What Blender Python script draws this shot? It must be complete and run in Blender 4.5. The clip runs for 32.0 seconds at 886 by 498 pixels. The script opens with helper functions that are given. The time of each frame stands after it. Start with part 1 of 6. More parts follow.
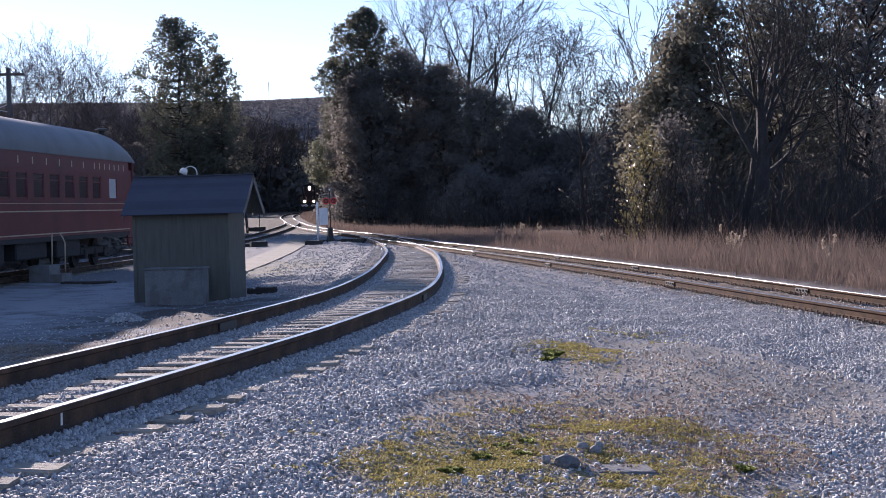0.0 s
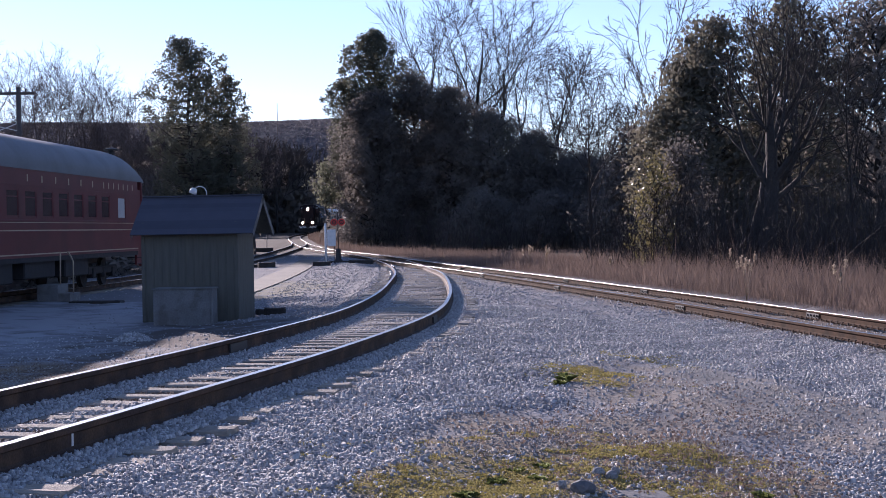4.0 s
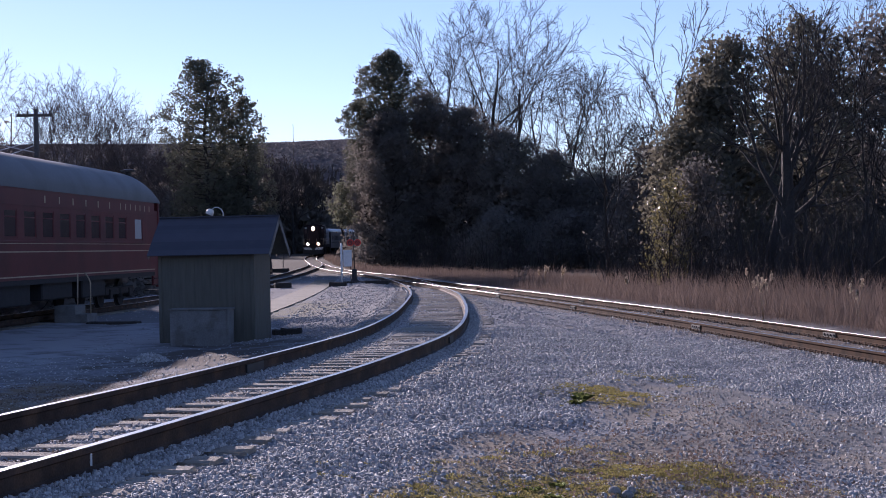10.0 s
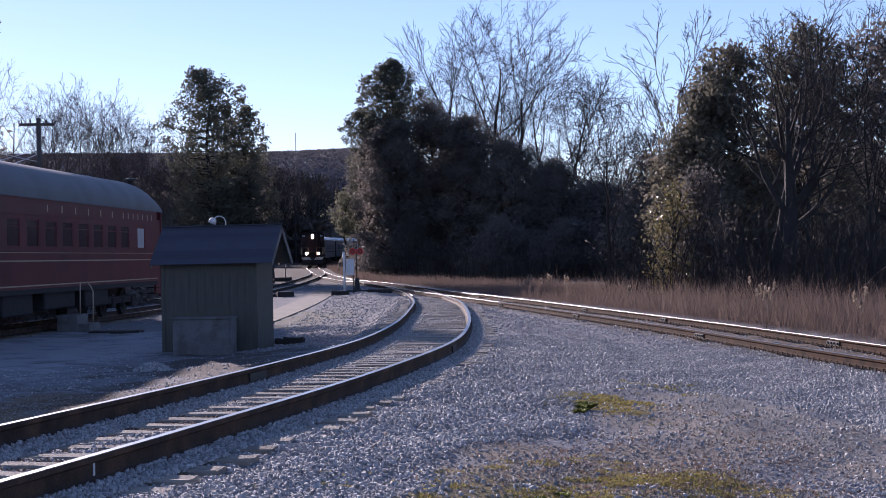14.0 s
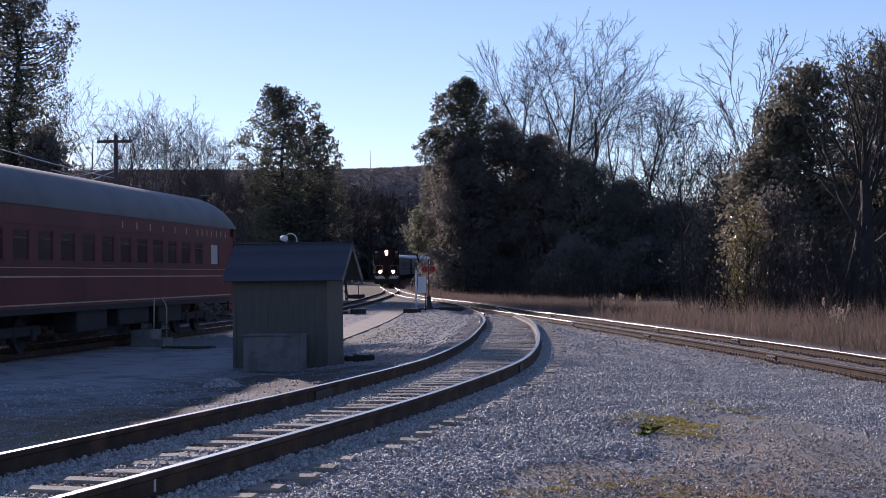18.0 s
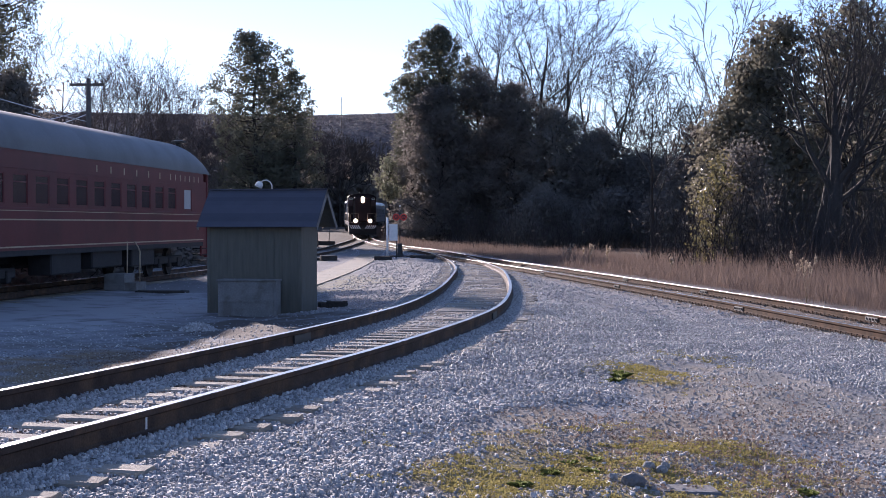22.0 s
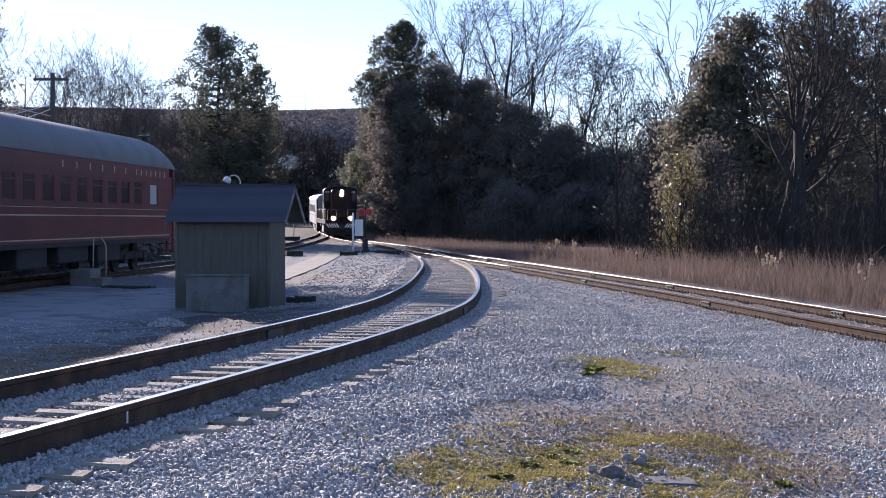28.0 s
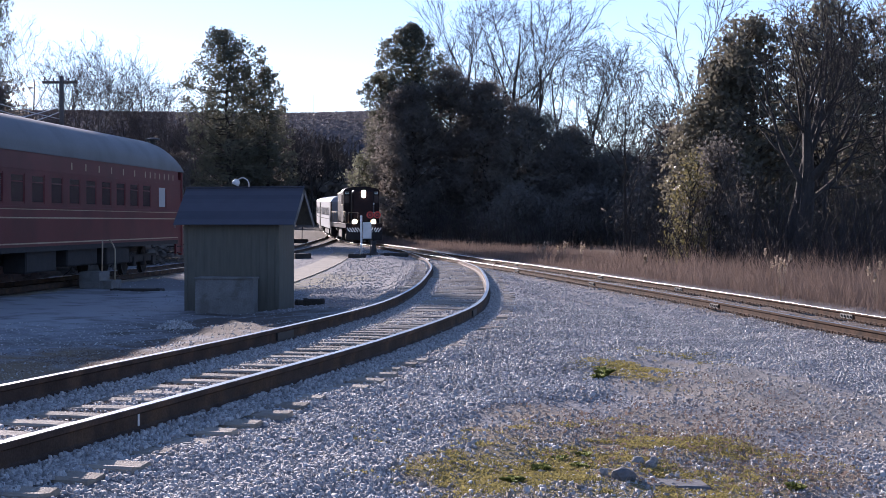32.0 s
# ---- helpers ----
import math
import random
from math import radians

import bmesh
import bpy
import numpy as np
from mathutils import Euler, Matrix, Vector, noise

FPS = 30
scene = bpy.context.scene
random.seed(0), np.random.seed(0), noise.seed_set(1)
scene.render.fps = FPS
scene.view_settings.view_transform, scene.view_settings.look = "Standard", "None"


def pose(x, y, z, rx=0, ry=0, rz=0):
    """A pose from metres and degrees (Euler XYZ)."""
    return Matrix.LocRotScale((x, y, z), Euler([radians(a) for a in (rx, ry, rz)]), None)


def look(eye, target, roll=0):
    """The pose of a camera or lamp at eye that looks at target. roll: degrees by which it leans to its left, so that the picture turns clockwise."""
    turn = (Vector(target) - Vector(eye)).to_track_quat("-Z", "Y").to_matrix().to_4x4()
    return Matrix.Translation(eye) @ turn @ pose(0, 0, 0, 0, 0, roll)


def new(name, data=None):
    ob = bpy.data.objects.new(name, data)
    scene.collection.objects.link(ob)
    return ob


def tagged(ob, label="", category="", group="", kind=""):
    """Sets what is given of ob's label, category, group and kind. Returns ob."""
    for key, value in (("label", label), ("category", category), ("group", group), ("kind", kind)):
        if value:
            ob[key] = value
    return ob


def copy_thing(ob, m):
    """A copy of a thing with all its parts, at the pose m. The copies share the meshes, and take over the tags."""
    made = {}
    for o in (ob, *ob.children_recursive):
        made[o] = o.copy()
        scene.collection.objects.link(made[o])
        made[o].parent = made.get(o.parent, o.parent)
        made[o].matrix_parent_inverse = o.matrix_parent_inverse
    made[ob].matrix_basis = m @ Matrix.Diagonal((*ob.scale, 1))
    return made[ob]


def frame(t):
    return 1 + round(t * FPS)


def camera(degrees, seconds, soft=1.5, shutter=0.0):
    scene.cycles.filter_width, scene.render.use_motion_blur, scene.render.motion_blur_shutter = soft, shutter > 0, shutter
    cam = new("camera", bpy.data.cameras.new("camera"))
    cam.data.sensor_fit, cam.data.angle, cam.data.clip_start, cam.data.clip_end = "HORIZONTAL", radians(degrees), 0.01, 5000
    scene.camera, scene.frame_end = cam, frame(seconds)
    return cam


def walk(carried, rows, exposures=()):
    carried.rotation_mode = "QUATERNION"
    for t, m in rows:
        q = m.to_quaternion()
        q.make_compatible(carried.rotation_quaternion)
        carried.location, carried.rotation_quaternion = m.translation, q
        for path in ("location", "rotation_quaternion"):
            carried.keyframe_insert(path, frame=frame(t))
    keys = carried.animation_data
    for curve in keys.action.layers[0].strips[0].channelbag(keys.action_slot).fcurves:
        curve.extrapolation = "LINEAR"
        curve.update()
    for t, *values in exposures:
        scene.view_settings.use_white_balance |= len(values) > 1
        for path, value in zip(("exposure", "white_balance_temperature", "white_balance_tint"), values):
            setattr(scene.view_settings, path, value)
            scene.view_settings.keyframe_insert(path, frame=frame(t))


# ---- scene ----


# ---------------------------------------------------------------- camera and its way
cam = camera(32.4, 32.0, soft=0.7)
WALK = [
    (0, pose(0.175, 0.367, 1.732, 88.367, 1.438, -1.514)),
    (0.5, pose(0.135, 0.355, 1.737, 88.516, 1.320, -1.527)),
    (1, pose(0.106, 0.423, 1.726, 88.695, 1.220, -1.486)),
    (1.5, pose(0.110, 0.448, 1.720, 88.800, 1.153, -1.451)),
    (2, pose(0.122, 0.414, 1.726, 88.822, 1.175, -1.449)),
    (2.5, pose(0.120, 0.443, 1.725, 88.845, 1.147, -1.444)),
    (3, pose(0.125, 0.409, 1.728, 88.878, 1.173, -1.433)),
    (3.5, pose(0.124, 0.430, 1.728, 88.967, 1.123, -1.394)),
    (4, pose(0.122, 0.450, 1.730, 89.202, 1.009, -1.246)),
    (4.5, pose(0.125, 0.407, 1.727, 89.432, 0.938, -1.157)),
    (6.5, pose(0.138, 0.380, 1.730, 89.586, 0.971, -1.159)),
    (7, pose(0.131, 0.401, 1.728, 89.643, 0.957, -1.162)),
    (7.5, pose(0.127, 0.384, 1.733, 89.772, 1.121, -0.767)),
    (8, pose(0.120, 0.431, 1.723, 89.883, 1.111, -0.636)),
    (8.5, pose(0.119, 0.449, 1.727, 89.897, 1.135, -0.649)),
    (9, pose(0.120, 0.427, 1.724, 89.921, 1.177, -0.637)),
    (9.5, pose(0.124, 0.409, 1.729, 89.941, 1.164, -0.631)),
    (10, pose(0.121, 0.400, 1.731, 89.971, 1.146, -0.650)),
    (10.5, pose(0.128, 0.416, 1.736, 89.992, 1.164, -0.626)),
    (11, pose(0.119, 0.439, 1.732, 90.075, 1.155, -0.592)),
    (11.5, pose(0.129, 0.380, 1.740, 90.120, 1.159, -0.571)),
    (12, pose(0.118, 0.426, 1.730, 90.183, 1.181, -0.581)),
    (12.5, pose(0.116, 0.428, 1.729, 90.233, 1.164, -0.582)),
    (13, pose(0.116, 0.418, 1.732, 90.234, 1.212, -0.573)),
    (13.5, pose(0.116, 0.417, 1.732, 90.267, 1.213, -0.573)),
    (14, pose(0.113, 0.428, 1.730, 90.300, 1.219, -0.559)),
    (14.5, pose(0.121, 0.401, 1.737, 90.318, 1.274, -0.546)),
    (16.5, pose(0.113, 0.417, 1.729, 90.423, 1.260, -0.477)),
    (17, pose(0.134, 0.431, 1.729, 90.059, 0.937, -0.478)),
    (17.5, pose(0.187, 0.531, 1.736, 91.043, 0.892, 1.528)),
    (18, pose(0.198, 0.424, 1.745, 91.022, 0.752, 2.205)),
    (18.5, pose(0.167, 0.320, 1.757, 91.042, 0.736, 2.370)),
    (19, pose(0.152, 0.255, 1.760, 91.066, 0.722, 2.398)),
    (19.5, pose(0.156, 0.251, 1.751, 90.985, 0.770, 2.374)),
    (20, pose(0.159, 0.271, 1.741, 90.356, 0.610, 2.124)),
    (20.5, pose(0.154, 0.260, 1.747, 89.563, 0.377, 1.410)),
    (21, pose(0.167, 0.214, 1.759, 89.558, 0.340, 1.425)),
    (21.5, pose(0.192, 0.138, 1.760, 89.350, 0.209, 1.308)),
    (22, pose(0.122, 0.078, 1.753, 89.062, -0.021, 1.065)),
    (22.5, pose(0.026, 0.040, 1.740, 89.080, 0.007, 0.919)),
    (23, pose(0.006, 0.015, 1.748, 88.946, 0.046, 0.608)),
    (23.5, pose(0.008, -0.015, 1.745, 88.890, 0.085, 0.351)),
    (24, pose(0.009, 0.000, 1.743, 88.876, 0.107, 0.157)),
    (24.5, pose(0.015, 0.006, 1.744, 88.820, 0.080, -0.162)),
    (25, pose(0.020, -0.009, 1.748, 88.792, 0.008, -0.387)),
    (25.5, pose(0.021, -0.000, 1.748, 88.800, -0.032, -0.407)),
    (27.5, pose(0.021, 0.012, 1.747, 88.891, -0.032, -0.339)),
    (28, pose(0.019, 0.003, 1.749, 88.889, -0.037, -0.296)),
    (28.5, pose(0.021, 0.021, 1.745, 88.892, -0.037, -0.270)),
    (29, pose(0.027, 0.013, 1.747, 88.925, -0.031, -0.229)),
    (29.5, pose(0.031, -0.005, 1.751, 88.918, -0.021, -0.189)),
    (30, pose(0.024, 0.005, 1.750, 88.946, -0.012, -0.140)),
    (30.5, pose(0.025, -0.006, 1.754, 88.963, -0.016, -0.089)),
    (31, pose(0.023, -0.010, 1.751, 88.983, -0.019, -0.066)),
    (31.5, pose(0.020, -0.005, 1.751, 88.981, -0.004, -0.026)),
    (32, pose(0.000, -0.000, 1.750, 88.982, -0.000, 0.000)),
]
EXPOSURES = [(0, 0.97, 6100, 26), (2, 0.87, 6050, 28), (4, 0.78, 6000, 30), (7, 0.62, 5950, 32), (9, 0.52, 5950, 32), (12, 0.40, 5950, 32), (14, 0.52, 5950, 32), (17, 0.62, 6050, 31), (18, 0.37, 6100, 29),
             (19.3, 0.39, 6100, 29), (20.2, 0.70, 6100, 29), (21, 0.87, 6100, 28), (22, 1.02, 6100, 27), (23, 1.12, 6100, 25), (25, 1.12, 6150, 25), (28, 1.02, 6100, 25), (32, 0.97, 6050, 26)]
walk(cam, WALK, EXPOSURES)

# ---------------------------------------------------------------- sky, sun
SUN_AZ, SUN_EL = -24.0, 16.0          # degrees: left of straight ahead, above the horizon
world = bpy.data.worlds.new("sky")
scene.world = world
world.use_nodes = True
wn = world.node_tree
wn.nodes.clear()
sky = wn.nodes.new("ShaderNodeTexSky")
sky.sky_type, sky.sun_disc = "NISHITA", False
sky.sun_elevation, sky.sun_rotation = radians(SUN_EL), radians(SUN_AZ)
sky.air_density, sky.dust_density, sky.ozone_density = 0.78, 0.03, 2.0
bg = wn.nodes.new("ShaderNodeBackground")
bg.inputs[1].default_value = 0.099
wo = wn.nodes.new("ShaderNodeOutputWorld")
wn.links.new(sky.outputs[0], bg.inputs[0])
wn.links.new(bg.outputs[0], wo.inputs[0])
sun_data = bpy.data.lights.new("sun", "SUN")
sun_data.energy, sun_data.angle, sun_data.color = 5.0, radians(0.6), (1.0, 0.91, 0.78)
sun = new("sun", sun_data)
_a, _e = radians(SUN_AZ), radians(SUN_EL)
sun_dir = Vector((math.sin(_a) * math.cos(_e), math.cos(_a) * math.cos(_e), math.sin(_e)))
sun.matrix_world = look(sun_dir * 50, (0, 0, 0))


# ---------------------------------------------------------------- materials
def material(name, base, rough=0.8, metal=0.0, spread=0.25, scale=6.0, fine=60.0, bump=0.3, bump_scale=None,
             second=None, patch=1.2, spec=0.5, per=None, dist=0.02, stretch=None):
    """base colour varied by coarse and fine noise; second: a stain or wear colour in patches; per: 'object' or 'island' variation."""
    m = bpy.data.materials.new(name)
    m.use_nodes = True
    t = m.node_tree
    p = t.nodes["Principled BSDF"]
    p.inputs["Roughness"].default_value, p.inputs["Metallic"].default_value = rough, metal
    p.inputs["Specular IOR Level"].default_value = spec
    co = t.nodes.new("ShaderNodeTexCoord")
    src = co.outputs["Object"]
    if stretch:
        mp = t.nodes.new("ShaderNodeMapping")
        mp.inputs["Scale"].default_value = stretch
        t.links.new(src, mp.inputs[0])
        src = mp.outputs[0]

    def noise_node(s, detail=4.0):
        n = t.nodes.new("ShaderNodeTexNoise")
        n.inputs["Scale"].default_value, n.inputs["Detail"].default_value = s, detail
        t.links.new(src, n.inputs["Vector"])
        return n
    n1, n2 = noise_node(scale), noise_node(fine, 3.0)
    add = t.nodes.new("ShaderNodeMath")
    add.operation = "ADD"
    t.links.new(n1.outputs[0], add.inputs[0])
    t.links.new(n2.outputs[0], add.inputs[1])
    last = add.outputs[0]
    lo, hi = 0.7, 1.3
    if per:
        if per == "object":
            r = t.nodes.new("ShaderNodeObjectInfo").outputs["Random"]
        else:
            r = t.nodes.new("ShaderNodeNewGeometry").outputs["Random Per Island"]
        a2 = t.nodes.new("ShaderNodeMath")
        a2.operation = "ADD"
        t.links.new(last, a2.inputs[0])
        t.links.new(r, a2.inputs[1])
        last, lo, hi = a2.outputs[0], 0.75, 2.25
    mr = t.nodes.new("ShaderNodeMapRange")
    mr.inputs[1].default_value, mr.inputs[2].default_value = lo, hi
    mr.inputs[3].default_value, mr.inputs[4].default_value = 1 - spread, 1 + spread
    t.links.new(last, mr.inputs[0])
    col = t.nodes.new("ShaderNodeMix")
    col.data_type, col.blend_type = "RGBA", "MIX"
    col.inputs[0].default_value = 0.0
    col.inputs[6].default_value = (*base, 1)
    col.inputs[7].default_value = (*(second or base), 1)
    if second:
        n3 = noise_node(patch, 5.0)
        ramp = t.nodes.new("ShaderNodeMapRange")
        ramp.inputs[1].default_value, ramp.inputs[2].default_value = 0.48, 0.62
        t.links.new(n3.outputs[0], ramp.inputs[0])
        t.links.new(ramp.outputs[0], col.inputs[0])
    mul = t.nodes.new("ShaderNodeVectorMath")
    mul.operation = "SCALE"
    t.links.new(col.outputs[2], mul.inputs[0])
    t.links.new(mr.outputs[0], mul.inputs["Scale"])
    t.links.new(mul.outputs[0], p.inputs["Base Color"])
    if bump:
        nb = noise_node(bump_scale or fine, 4.0)
        b = t.nodes.new("ShaderNodeBump")
        b.inputs["Strength"].default_value, b.inputs["Distance"].default_value = bump, dist
        t.links.new(nb.outputs[0], b.inputs["Height"])
        t.links.new(b.outputs[0], p.inputs["Normal"])
    return m


def leaf_material(name, base, spread=0.45, trans=0.35, rough=0.65, soft=0.0, up=0.0, spec=0.2):
    """soft rounds the shading over the whole crown, as massed small leaves do."""
    m = material(name, base, rough=rough, spread=spread, scale=0.6, fine=3.0, bump=0, per="island", spec=spec)
    t = m.node_tree
    p = t.nodes["Principled BSDF"]
    tr = t.nodes.new("ShaderNodeBsdfTranslucent")
    if soft or up:
        g, oi = t.nodes.new("ShaderNodeNewGeometry"), t.nodes.new("ShaderNodeObjectInfo")

        def vec(op, a, b=None):
            n = t.nodes.new("ShaderNodeVectorMath")
            n.operation = op
            for i, v in enumerate((a, b)):
                if isinstance(v, tuple):
                    n.inputs[i].default_value = v
                elif v is not None:
                    t.links.new(v, n.inputs[i])
            return n.outputs[0]
        out = vec("NORMALIZE", vec("MULTIPLY", vec("SUBTRACT", g.outputs["Position"], oi.outputs["Location"]), (1.0, 1.0, 0.3)))
        out = vec("ADD", vec("MULTIPLY", out, (soft, soft, soft)), (0.0, -0.4 * up, 0.9 * up))
        nrm = vec("NORMALIZE", vec("ADD", out, g.outputs["Normal"]))
        t.links.new(nrm, p.inputs["Normal"])
    mx = t.nodes.new("ShaderNodeMixShader")
    mx.inputs[0].default_value = trans
    src = p.inputs["Base Color"].links[0].from_socket
    t.links.new(src, tr.inputs["Color"])
    t.links.new(p.outputs[0], mx.inputs[1])
    t.links.new(tr.outputs[0], mx.inputs[2])
    t.links.new(mx.outputs[0], t.nodes["Material Output"].inputs["Surface"])
    return m


def glow(name, color, strength):
    m = bpy.data.materials.new(name)
    m.use_nodes = True
    p = m.node_tree.nodes["Principled BSDF"]
    p.inputs["Base Color"].default_value = (*color, 1)
    p.inputs["Emission Color"].default_value = (*color, 1)
    p.inputs["Emission Strength"].default_value = strength
    return m


def glass(name, tint, rough=0.05):
    m = bpy.data.materials.new(name)
    m.use_nodes = True
    p = m.node_tree.nodes["Principled BSDF"]
    p.inputs["Base Color"].default_value = (*tint, 1)
    p.inputs["Roughness"].default_value = rough
    p.inputs["Specular IOR Level"].default_value = 0.3
    return m


STONE = material("ballast_stone", (0.46, 0.445, 0.43), rough=0.9, spread=0.6, scale=9, fine=90, bump=0.25, per="island", spec=0.1)
# darker copy of STONE for far off, in place of shade between stones
STONE_FAR = material("darkened_ballast_stone", (0.36, 0.355, 0.36), rough=0.95, spread=0.5, scale=9, fine=90, bump=0.25, per="island", spec=0.1)
STONE_BROWN = material("dusty_stone", (0.40, 0.355, 0.31), rough=0.9, spread=0.6, scale=9, fine=90, bump=0.25, per="island", spec=0.3)
STONE_RUST = material("rusty_rubble", (0.20, 0.155, 0.125), rough=0.95, spread=0.6, scale=9, fine=90, bump=0.25, per="island", spec=0.1)
RUST = material("rusted_rail_steel", (0.075, 0.052, 0.042), rough=0.75, spread=0.35, scale=5, fine=70, bump=0.25, second=(0.12, 0.075, 0.05), patch=3, dist=0.004, spec=0.1)
RUST_TAN = material("dusty_rail_steel", (0.08, 0.046, 0.029), rough=0.85, spread=0.35, scale=5, fine=70, bump=0.25, second=(0.055, 0.035, 0.025), patch=3, dist=0.004, spec=0.05)
POLISH = material("polished_rail_head", (0.50, 0.49, 0.48), rough=0.34, metal=1.0, spread=0.12, scale=3, fine=120, bump=0.05, dist=0.001)
POLISH_DULL = material("worn_rail_head", (0.24, 0.22, 0.205), rough=0.42, metal=1.0, spread=0.15, scale=3, fine=120, bump=0.05, dist=0.001)
TIE = material("weathered_tie_wood", (0.37, 0.32, 0.26), rough=0.9, spread=0.4, scale=3, fine=40, bump=0.6, per="object", dist=0.01, stretch=(1.0, 9.0, 6.0))
IRON = material("dark_iron", (0.035, 0.032, 0.032), rough=0.6, spread=0.3, bump=0.2, dist=0.003)
ROOF_GREY = material("aluminium_painted_roof", (0.105, 0.107, 0.12), rough=0.55, metal=0.0, spread=0.12, scale=0.8, fine=14, bump=0.12, second=(0.085, 0.085, 0.095), patch=0.7, dist=0.003, spec=0.4)
MAROON = material("maroon_car_paint", (0.135, 0.032, 0.036), rough=0.45, spread=0.16, scale=0.9, fine=25, bump=0.06, second=(0.11, 0.030, 0.034), patch=0.8, dist=0.004, spec=0.15)
CREAM = material("faded_cream_stripe", (0.46, 0.36, 0.25), rough=0.6, spread=0.2, bump=0.05)
UNDER = material("sooty_underframe", (0.022, 0.02, 0.021), rough=0.8, spread=0.35, bump=0.3, dist=0.01)
PANE = glass("dark_window_pane", (0.06, 0.035, 0.04), 0.2)
PANE_PALE = material("pale_glazing", (0.42, 0.45, 0.48), rough=0.35, spread=0.08, bump=0)
OLIVE = material("olive_board_siding", (0.13, 0.123, 0.10), rough=0.8, spread=0.2, scale=2.5, fine=40, bump=0.3, dist=0.006, stretch=(6, 6, 0.8))
SHINGLE = material("slate_blue_shingle", (0.078, 0.081, 0.105), rough=0.85, spread=0.22, scale=3, fine=80, bump=0.4, per="object", dist=0.006)
BOXPAINT = material("weathered_grey_plywood", (0.20, 0.195, 0.19), rough=0.85, spread=0.25, scale=2, fine=30, bump=0.3, second=(0.14, 0.13, 0.12), patch=2.5, dist=0.005)
WHITE = material("white_paint", (0.74, 0.74, 0.73), rough=0.55, spread=0.1, bump=0.1, dist=0.002)
RED = material("red_target_paint", (0.62, 0.045, 0.03), rough=0.5, spread=0.12, bump=0.05)
BARK = material("grey_brown_bark", (0.042, 0.036, 0.033), rough=0.95, spread=0.35, scale=1.5, fine=12, bump=0.6, dist=0.03)
PALE_TWIG = material("mauve_grey_twigs", (0.075, 0.058, 0.060), rough=0.9, spread=0.3, scale=0.5, fine=4, bump=0)
PALE_LEAF = leaf_material("pale_green_leaves", (0.19, 0.19, 0.13), 0.3, trans=0.45)
TWIG = material("bare_twig_bark", (0.036, 0.030, 0.029), rough=0.9, spread=0.3, scale=0.5, fine=4, bump=0)
PALE_BARK = material("pale_grey_bark", (0.10, 0.085, 0.08), rough=0.95, spread=0.3, scale=1.2, fine=10, bump=0.4, dist=0.03)
PINE_LEAF = leaf_material("pine_needles", (0.135, 0.135, 0.10), 0.2, trans=0.45, soft=1.6)
DARK_LEAF = leaf_material("brown_vine_tangle", (0.185, 0.165, 0.148), 0.16, trans=0.5, soft=1.8)
VINE_LEAF = leaf_material("evergreen_vine_leaves", (0.17, 0.155, 0.115), 0.22, trans=0.45, soft=1.4)
BROWN_LEAF = leaf_material("dull_thicket_leaves", (0.195, 0.175, 0.155), 0.18, trans=0.4, soft=1.6)
YELLOW_LEAF = leaf_material("yellow_privet_leaves", (0.21, 0.18, 0.08), trans=0.4, rough=0.35, spec=0.5)
GRASS_DRY = leaf_material("dry_broomsedge", (0.19, 0.14, 0.115), 0.35, trans=0.4, rough=0.8, up=1.3)
MOSS = leaf_material("moss_and_clover", (0.34, 0.285, 0.105), 0.4, trans=0.4, rough=0.8, up=1.0)
WEED = leaf_material("green_weed_leaves", (0.16, 0.19, 0.06), trans=0.35)


# ---------------------------------------------------------------- mesh helpers
def part(name, bm, mat, parent=None, label="", smooth=False):
    """Links a bmesh as one mesh object, under a thing or a part when one is given."""
    me = bpy.data.meshes.new(name)
    bm.to_mesh(me)
    bm.free()
    for mm in (mat if isinstance(mat, (list, tuple)) else [mat]):
        me.materials.append(mm)
    if smooth:
        me.shade_smooth()
    ob = new(name, me)
    if parent is not None:
        ob.parent = parent
    if label:
        ob["label"] = label
    return ob


def soup(name, verts, faces, mat, parent=None, label="", smooth=False):
    """A mesh object from numpy arrays: verts (n, 3), faces (m, k)."""
    me = bpy.data.meshes.new(name)
    verts, faces = np.asarray(verts, np.float32), np.asarray(faces, np.int32)
    k = faces.shape[1]
    me.vertices.add(len(verts))
    me.vertices.foreach_set("co", verts.ravel())
    me.loops.add(faces.size)
    me.loops.foreach_set("vertex_index", faces.ravel())
    me.polygons.add(len(faces))
    me.polygons.foreach_set("loop_start", np.arange(len(faces), dtype=np.int32) * k)
    me.update(calc_edges=True)
    me.validate()
    me.materials.append(mat)
    if smooth:
        me.shade_smooth()
    ob = new(name, me)
    if parent is not None:
        ob.parent = parent
    if label:
        ob["label"] = label
    return ob


def thing(name, m, label, category, group="", kind=""):
    e = new(name)
    e.matrix_world = m
    return tagged(e, label, category, group, kind)


def box(bm, x0, x1, y0, y1, z0, z1, bevel=0.0, m=None):
    g = bmesh.ops.create_cube(bm, size=1.0)
    bmesh.ops.scale(bm, vec=(x1 - x0, y1 - y0, z1 - z0), verts=g["verts"])
    bmesh.ops.translate(bm, vec=((x0 + x1) / 2, (y0 + y1) / 2, (z0 + z1) / 2), verts=g["verts"])
    vs = g["verts"]
    if bevel:
        es = list({e for v in vs for e in v.link_edges})
        r = bmesh.ops.bevel(bm, geom=es, offset=bevel, segments=1, affect="EDGES")
        vs = list({v for f in r["faces"] for v in f.verts} | {v for v in vs if v.is_valid})
    if m is not None:
        bmesh.ops.transform(bm, matrix=m, verts=vs)
    return vs


def boxed(name, dims, mat, parent=None, bevel=0.0, label="", m=None):
    bm = bmesh.new()
    box(bm, *dims, bevel=bevel, m=m)
    return part(name, bm, mat, parent, label)


